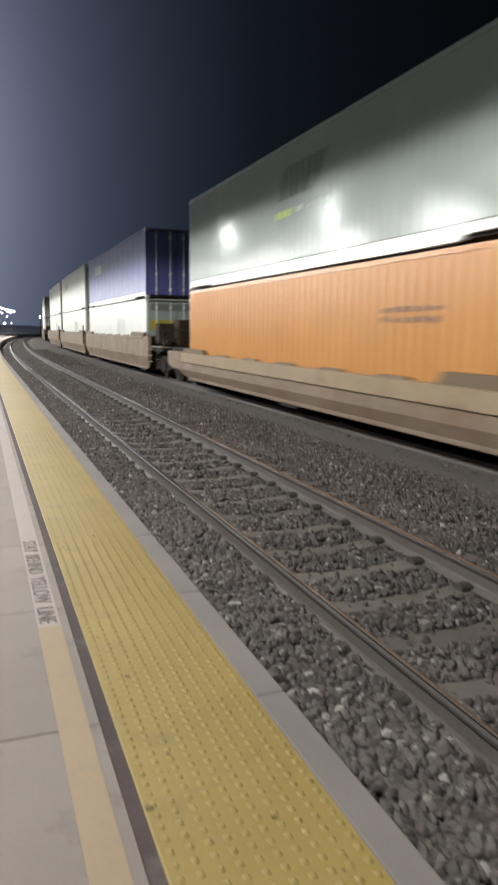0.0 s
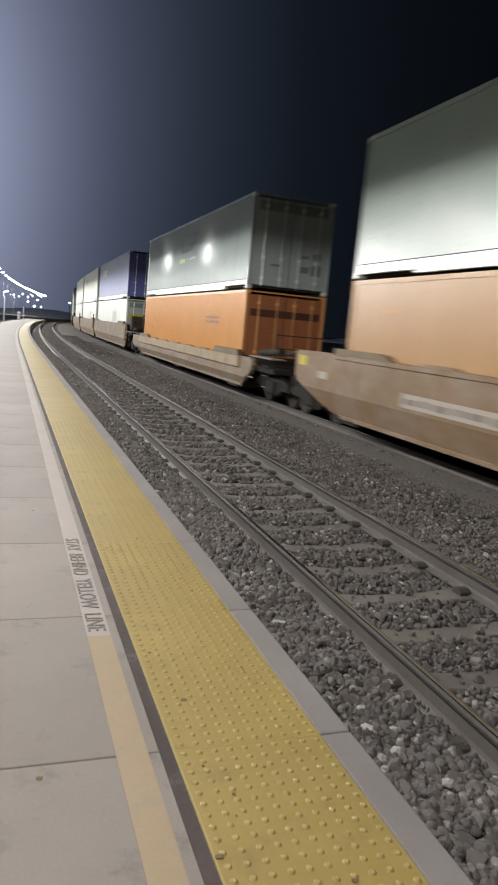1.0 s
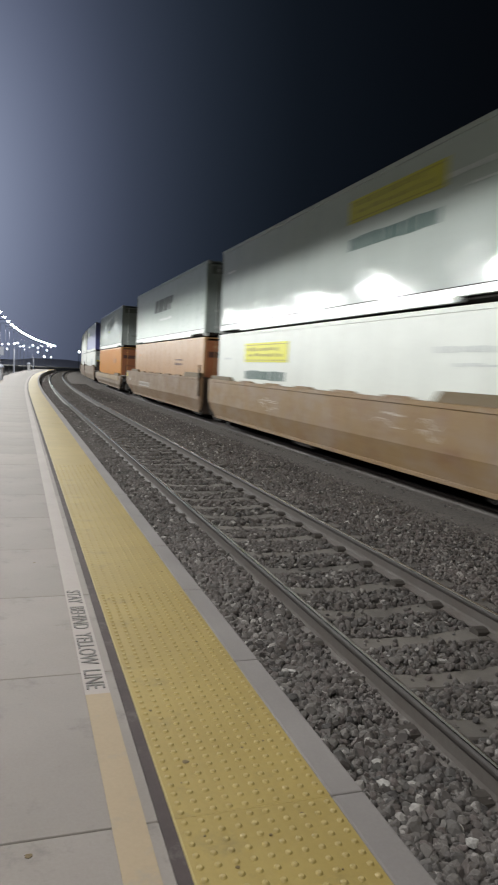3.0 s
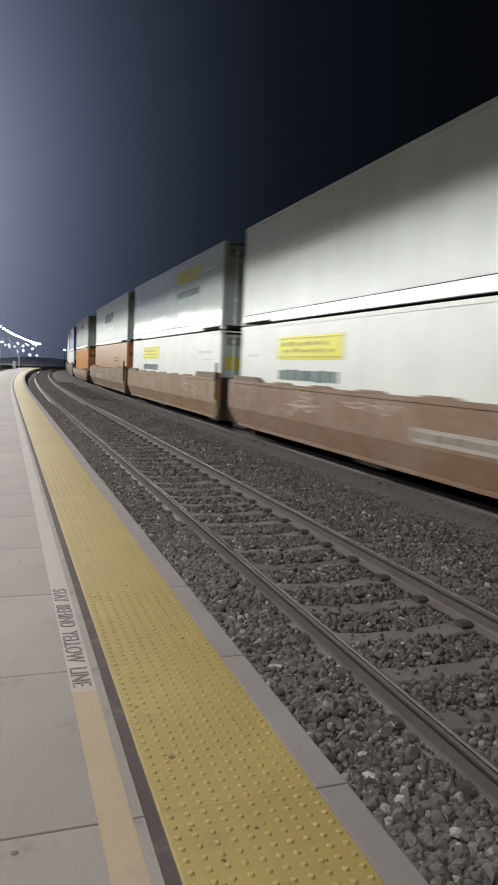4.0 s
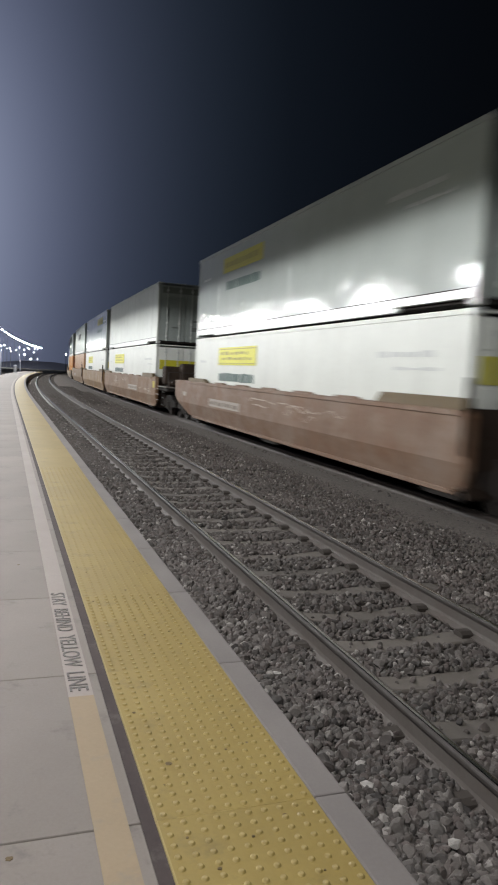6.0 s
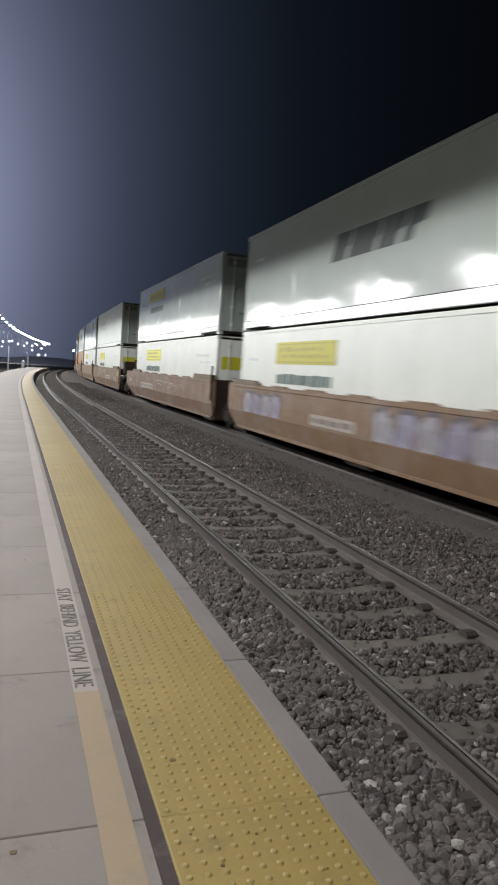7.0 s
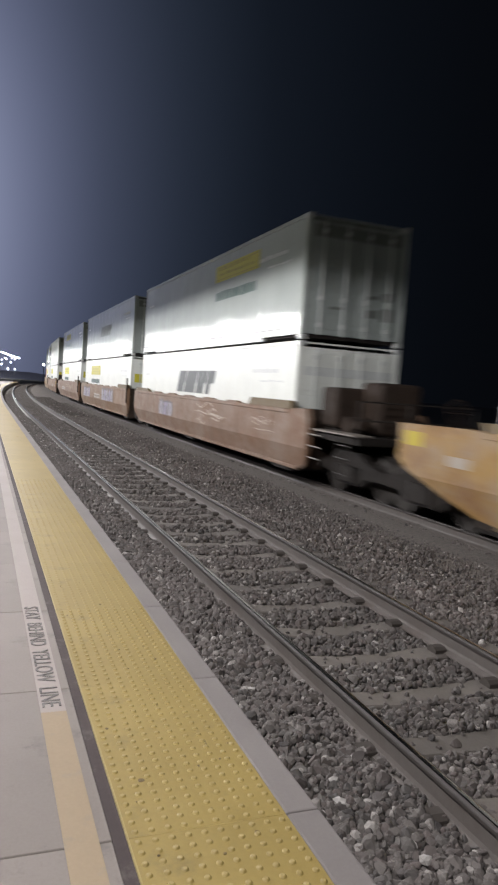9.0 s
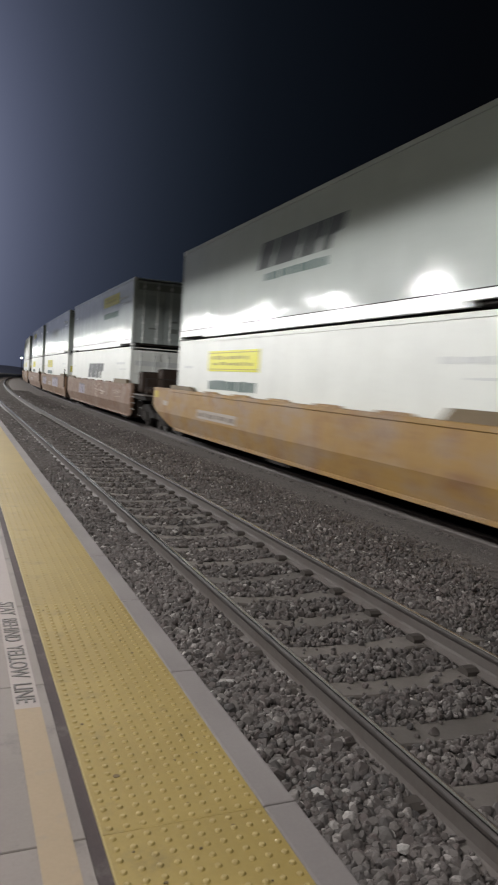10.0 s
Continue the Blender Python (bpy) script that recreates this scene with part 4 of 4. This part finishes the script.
yard_light = bpy.data.lights.new("yard_light", "SPOT")
yard_light.energy, yard_light.spot_size, yard_light.spot_blend, yard_light.shadow_soft_size = 9000.0, radians(160), 0.2, 0.3
for x, y, z in ((-2.7, 300.0, 6.6), (4.3, 321.0, 5.8), (-7.0, 314.0, 6.6)):
    new("yard_light", yard_light).matrix_basis = pose(x, y - 1.0, z)
# added strip with its own faint glow, hiding the black ground at the horizon
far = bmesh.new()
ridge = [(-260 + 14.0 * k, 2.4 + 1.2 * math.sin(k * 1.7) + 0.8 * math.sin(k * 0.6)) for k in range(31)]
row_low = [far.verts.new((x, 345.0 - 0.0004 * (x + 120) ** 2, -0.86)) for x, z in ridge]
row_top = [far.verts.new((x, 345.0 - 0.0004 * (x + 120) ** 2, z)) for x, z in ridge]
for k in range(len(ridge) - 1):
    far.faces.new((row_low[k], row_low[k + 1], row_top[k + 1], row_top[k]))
M_HAZE = plain("glowing_haze_strip", (0.055, 0.060, 0.085), 1.0, 0, 0.42)
tagged(new("backdrop", mesh_of("backdrop", far, M_HAZE)), "low glowing haze strip added along the night horizon", "backdrop", "", "structure")

sig = thing("signal", pose(17.6, 240.0, 0), "railway signal post with a white light", "signal")
part("post", rod(bmesh.new(), (0, 0, -0.85), (0, 0, 5.6), 0.09, 0.09, 10), M_POST, sig)
part("signal_head", soft(boxes((-0.3, 0.3, 0.0, 0.3, 4.4, 5.7)), 0.03), M_POST, sig)
part("lens", rod(bmesh.new(), (0, -0.12, 5.05), (0, 0.0, 5.05), 0.24, 0.24, 16), M_FARLENS, sig, "glowing white lens")

# ---- painted band and lettering on the platform ----
M_PALEBAND = stone_like("pale_worn_paint", (0.216, 0.182, 0.164), (0.268, 0.230, 0.210), 1.0, 0.8, 50, 0.1, (0.176, 0.160, 0.152), 0.5)
for a, b, mat_ in ((-14.0, 3.50, M_BAND), (3.50, 150.0, M_PALEBAND)):
    band = sweep("painted_line", [(-1.007, -0.003), (-1.007, 0.003), (-0.883, 0.003), (-0.883, -0.003)], a, b, mat_)
    band.parent = platform
    tagged(band, "faded tan painted line")
cu = bpy.data.curves.new("lettering", "FONT")
cu.body, cu.extrude, cu.size = "STAY  BEHIND  YELLOW  LINE", 0.002, 1.0
tmp = new("lettering_shape", cu)
bpy.context.view_layer.update()
lm = bpy.data.meshes.new_from_object(tmp.evaluated_get(bpy.context.evaluated_depsgraph_get()))
bpy.data.objects.remove(tmp)
co = np.array([v.co[:] for v in lm.vertices])
lo_, hi_ = co.min(0), co.max(0)
fit_x, fit_y = 1.63 / (hi_[0] - lo_[0]), 0.096 / (hi_[1] - lo_[1])
lm.transform(Matrix.Diagonal((fit_x, fit_y, 1, 1)) @ Matrix.Translation((-lo_[0], -lo_[1], 0)))
lm.materials.clear()
lm.materials.append(M_LETTER)
letters = new("lettering", lm)
letters.matrix_basis = pose(-0.995, 5.185, 0.0045, 0, 0, -90)
letters.parent = platform
tagged(letters, "worn dark stencilled words on the painted line")

# ---- spots, scraps and chips ----
M_GUM = stone_like("dark_spot", (0.070, 0.046, 0.020), (0.120, 0.082, 0.036), 30, 0.9)
M_CHIP = stone_like("pale_stone", (0.20, 0.185, 0.17), (0.34, 0.315, 0.295), 25, 0.8, 90, 0.4)
speck = random.Random(77)
SPECKS = [(speck.uniform(-0.76, -0.16), 1.2 + 5.0 * speck.random() ** 1.6, speck.uniform(0.004, 0.0075)) for k in range(34)]
for x, y, r in (*SPECKS, (-0.652, 2.797, 0.016), (-1.294, 2.349, 0.016), (-0.763, 1.84, 0.018), (-0.615, 1.613, 0.014), (-0.374, 1.652, 0.013), (-0.717, 3.278, 0.010), (-0.289, 4.09, 0.011), (-0.624, 2.127, 0.009),
                (-2.1, 3.4, 0.018), (-1.62, 4.3, 0.012), (-2.5, 6.1, 0.02), (-1.75, 7.3, 0.016), (-1.2, 6.0, 0.011), (-0.45, 5.2, 0.010), (-0.30, 2.35, 0.009), (-2.3, 9.5, 0.02)):
    rnd = random.Random(int(1000 * (x + 5)) + int(100 * y))
    bm = bmesh.new()
    tilt, r = rnd.uniform(0, 3), r * 0.72
    ring = [bm.verts.new((x + r * rnd.uniform(0.75, 1.15) * math.cos(a * math.pi / 6 + tilt) * 1.25, y + r * rnd.uniform(0.75, 1.15) * math.sin(a * math.pi / 6 + tilt), 0.0008)) for a in range(12)]
    low = [bm.verts.new((v.co.x, v.co.y, -0.004)) for v in ring]
    bm.faces.new(ring)
    for a in range(12):
        bm.faces.new((low[a], low[(a + 1) % 12], ring[(a + 1) % 12], ring[a]))
    part("dark_spot", bm, M_GUM, platform)
scrap = tagged(new("scrap_plate", mesh_of("scrap_plate", soft(boxes((-0.10, 0.10, -0.045, 0.045, -0.012, 0.012)), 0.004, 1), M_CLIP)), "dark flat metal scrap lying on the ballast", "scrap")
scrap.matrix_basis = pose(0.72, 6.45, -0.398, 3, -2, 4)


def chip(x, y, z, r, seed):
    rnd = random.Random(seed)
    bm = bmesh.new()
    bmesh.ops.create_icosphere(bm, subdivisions=1, radius=r * 0.85)
    for v in bm.verts:
        v.co *= rnd.uniform(0.6, 1.25)
        v.co.z *= 0.7
    ob = tagged(new("pale_stone", mesh_of("pale_stone", bm, M_CHIP)), "pale stone lying among the grey ballast", "stone", "pale stones")
    ob.matrix_basis = pose(x, y, z)


for k, (x, y, z, r) in enumerate(((0.885, 4.27, -0.372, 0.013), (0.505, 3.22, -0.392, 0.042), (0.444, 3.02, -0.392, 0.05), (0.80, 2.74, -0.392, 0.028), (0.487, 4.40, -0.392, 0.04), (0.62, 2.52, -0.392, 0.035), (2.84, 7.7, -0.43, 0.03), (1.35, 4.6, -0.43, 0.022))):
    chip(x, y, z, r, k)

# ---- ballast stones ----
def ballast(name, zones, seed, mat_, label):
    rng = np.random.default_rng(seed)
    kinds = {}
    for level in (1, 2):
        ico = bmesh.new()
        bmesh.ops.create_icosphere(ico, subdivisions=level, radius=1.0)
        base = np.array([v.co[:] for v in ico.verts])
        tri = np.array([[v.index for v in f.verts] for f in ico.faces])
        ico.free()
        shapes = []
        for _ in range(24):
            if level == 1:
                shapes.append(base * (1 + rng.uniform(-0.38, 0.34, (len(base), 1))) * rng.uniform(0.7, 1.2, (1, 3)))
            else:
                # broken faces: the ball cut back by a few random planes
                p = base * 1.12
                for _c in range(9):
                    d = rng.normal(size=3)
                    d /= np.linalg.norm(d)
                    over = np.maximum(0.0, p @ d - rng.uniform(0.55, 0.88))
                    p = p - over[:, None] * d
                shapes.append((p + rng.normal(0, 0.025, p.shape)) * rng.uniform(0.72, 1.2, (1, 3)))
        kinds[level] = (shapes, tri, len(base))
    vs, fs, off = [], [], 0
    for x0, x1, y0, y1, per, lo, hi, ztop, keep in zones:
        n = int((x1 - x0) * (y1 - y0) * per)
        shapes, tri, count = kinds[2 if y1 <= 9.0 else 1]
        lat, s = rng.uniform(x0, x1, n), rng.uniform(y0, y1, n)
        r = lo + (hi - lo) * rng.uniform(0, 1, n) ** 2
        for i in range(n):
            if keep == "crib":
                k = (s[i] - TIE_FIRST) / TIE_STEP
                if abs(k - round(k)) * TIE_STEP < 0.115 and rng.random() > 0.06:
                    continue
                if min(abs(lat[i] - TRACK_1 - GAUGE / 2), abs(lat[i] - TRACK_1 + GAUGE / 2)) < 0.085:
                    continue
            q = Euler(rng.uniform(0, 6.28, 3)).to_matrix()
            px, py, _ = place(lat[i], s[i])
            pz = ztop - r[i] * rng.uniform(0.2, 0.9)
            v = shapes[rng.integers(24)] @ np.array(q).T * r[i] + (px, py, pz)
            vs.append(v)
            fs.append(tri + off)
            off += count
    v, f = np.concatenate(vs), np.concatenate(fs)
    me = bpy.data.meshes.new(name)
    me.vertices.add(len(v))
    me.vertices.foreach_set("co", v.ravel())
    me.loops.add(f.size)
    me.loops.foreach_set("vertex_index", f.ravel().astype(np.int32))
    me.polygons.add(len(f))
    me.polygons.foreach_set("loop_start", np.arange(0, f.size, 3, dtype=np.int32))
    me.update(calc_edges=True)
    me.shade_flat()
    me.materials.append(mat_)
    return tagged(new(name, me), label, "ballast", "", "stuff")


TIE_FIRST, TIE_STEP = 4.20, 0.685
ballast("ballast", (
    (0.02, 0.84, 0.8, 9.0, 950, 0.020, 0.050, -0.395, ""),
    (0.78, 0.925, 0.8, 9.0, 620, 0.014, 0.030, -0.392, ""),
    (0.02, 0.86, 9.0, 26.0, 560, 0.025, 0.050, -0.395, ""),
    (0.02, 0.82, 26.0, 72.0, 300, 0.03, 0.052, -0.395, ""),
    (0.50, 4.4, 40.0, 72.0, 75, 0.03, 0.055, -0.438, "crib"),
    (0.45, 3.05, 2.0, 9.0, 650, 0.018, 0.042, -0.434, "crib"),
    (0.45, 3.05, 9.0, 40.0, 230, 0.025, 0.050, -0.438, "crib")), 5, M_STONE, "loose grey-brown crushed-stone ballast between the rails")
ballast("shoulder_ballast", (
    (3.05, 4.3, 2.0, 14.0, 480, 0.014, 0.040, -0.445, ""),
    (4.3, 5.70, 3.0, 26.0, 300, 0.010, 0.032, -0.445, ""),
    (3.05, 4.4, 14.0, 40.0, 150, 0.022, 0.046, -0.45, ""),
    (4.4, 5.70, 26.0, 60.0, 110, 0.020, 0.042, -0.445, ""),
    (5.4, 7.9, 4.0, 24.0, 120, 0.022, 0.048, -0.43, "")), 6, M_DUSTY, "fine dusty grey ballast on the shoulder between the tracks")

# ---- ties ----
def tie_bm():
    bm = bmesh.new()
    st = ((0.0, -0.425), (0.25, -0.415), (0.80, -0.415), (1.05, -0.437), (1.55, -0.437), (1.80, -0.415), (2.35, -0.415), (2.60, -0.425))
    rows = []
    for x, z in st:
        rows.append([bm.verts.new((x - 1.30, y, zz)) for y, zz in ((-0.135, -0.64), (-0.118, z - 0.012), (-0.105, z), (0.105, z), (0.118, z - 0.012), (0.135, -0.64))])
    for a, b in zip(rows, rows[1:]):
        for i in range(6):
            bm.faces.new((a[i], a[(i + 1) % 6], b[(i + 1) % 6], b[i]))
    bm.faces.new(rows[0])
    bm.faces.new(rows[-1][::-1])
    bmesh.ops.recalc_face_normals(bm, faces=list(bm.faces))
    return bm


def clip_bm():
    bm = bmesh.new()
    plate_yz(bm, [(-0.06, -0.416), (-0.06, -0.385), (-0.025, -0.365), (0.03, -0.362), (0.06, -0.39), (0.06, -0.416)], -0.055, 0.055)
    return bm


track = thing("near_track", Matrix(), "concrete ties of the near track", "track", "", "structure")
tie_me, clip_me = mesh_of("tie", tie_bm(), M_TIE), mesh_of("rail_clip", clip_bm(), M_CLIP)
rest = bmesh.new()
for k in range(-10, 270):
    s = TIE_FIRST + k * TIE_STEP
    px, py, yaw = place(TRACK_1, s)
    if k < 70:
        tie = new("tie", tie_me)
        tie.parent = track
        tie.matrix_basis = pose(px, py, -0.02 + random.uniform(-0.004, 0.004), 0, 0, yaw + random.uniform(-0.6, 0.6))
        if k < 45:
            for off in (-GAUGE / 2 - 0.100, -GAUGE / 2 + 0.105, GAUGE / 2 - 0.105, GAUGE / 2 + 0.105):
                clip = new("rail_clip", clip_me)
                clip.parent = tie
                clip.matrix_basis = pose(off, 0, 0)
    else:
        m = pose(px, py, 0, 0, 0, yaw)
        for v in box(rest, -1.3, 1.3, -0.11, 0.11, -0.6, -0.437):
            v.co = m @ v.co
tagged(part("far_ties", rest, M_TIE, track), kind="stuff")
rest = bmesh.new()
for k in range(-20, 270):
    px, py, yaw = place(TRACK_2, 4.0 + k * 0.61)
    m = pose(px, py, 0, 0, 0, yaw)
    for v in box(rest, -1.3, 1.3, -0.11, 0.11, -0.6, -0.437):
        v.co = m @ v.co
tagged(new("far_track_ties", mesh_of("far_track_ties", rest, M_TIE)), "concrete ties under the far track", "track", "", "stuff")

# ---- platform pieces ----
JOINT_FIRST, JOINT_STEP = 2.43, 1.335
TILE_A, TILE_B = -0.779, -0.142


def tactile(domes, high=1.0, pale=1):
    bm = bmesh.new()
    w = JOINT_STEP - 0.0008
    box(bm, TILE_A, TILE_B - 0.003, -w / 2, w / 2, -0.129, -0.002)
    for v in box(bm, TILE_A - 0.004, TILE_A + 0.003, -w / 2, w / 2, -0.12, 0.0006):
        for f in v.link_faces:
            f.material_index = 1
    if domes:
        nx, ny = 10, 22
        for i in range(nx):
            for j in range(ny):
                x = TILE_A + (i + 0.5) * (TILE_B - TILE_A) / nx
                y = -w / 2 + (j + 0.5) * w / ny
                rings = []
                for r, z in ((0.0142, -0.002), (0.0116, 0.0012), (0.0070, 0.0030)):
                    z = -0.002 + (z + 0.002) * high
                    rings.append([bm.verts.new((x + r * math.cos(a * math.pi / 4), y + r * math.sin(a * math.pi / 4), z)) for a in range(8)])
                for p, q in zip(rings, rings[1:]):
                    for a in range(8):
                        bm.faces.new((p[a], p[(a + 1) % 8], q[(a + 1) % 8], q[a])).smooth = True
                # the soft highlight on each dome is put in as a paler top
                bm.faces.new(rings[-1]).material_index = pale
    return bm


w = JOINT_STEP - 0.005
slab_me = mesh_of("slab", soft(boxes((-3.28, -0.836, -w / 2, w / 2, -0.129, 0.0)), 0.0035, 1), M_SLAB)
cope_me = mesh_of("coping", soft(boxes((TILE_B, 0.0, -w / 2, w / 2, -0.20, 0.0)), 0.010, 2), M_COPING)
tile_me, flat_me = mesh_of("tactile_tile", tactile(True, 1.2), M_TACTILE), mesh_of("tactile_tile_far", tactile(False), M_TACTILE)
flat_me.materials.append(M_DOME)
worn_me = mesh_of("worn_tactile_tile", tactile(True, 0.45, 0), M_TACTILE)
worn_me.materials.append(M_DOME)
tile_me.materials.append(M_DOME)
for k in range(-10, 110):
    s = JOINT_FIRST + (k + 0.5) * JOINT_STEP
    px, py, yaw = place(0.0, s)
    for name, me in (("slab", slab_me), ("coping", cope_me), ("tactile_tile", tile_me if -2 <= k < 2 else (worn_me if 2 <= k < 7 else flat_me))):
        ob = new(name, me)
        ob.parent = platform
        ob.matrix_basis = pose(px, py, random.uniform(-0.0015, 0.0), 0, 0, yaw)


# ---- what moves ----
def motions():
    times = [0.25 * k for k in range(41)]
    for ob, middle, up in TRAIN:
        rows = []
        for t in times:
            px, py, yaw = place(TRACK_2, middle + SPEED * t)
            rows.append((t, pose(px, py, RAIL_Z + up, 0, 0, yaw)))
        walk(ob, rows)
    turn = math.degrees(SPEED / 0.42)
    for ob, y in SPINNING:
        walk(ob, [(k / FPS, pose(0, y, 0.42, -turn * k / FPS % 360, 0, 0)) for k in range(10 * FPS + 1)])


motions()
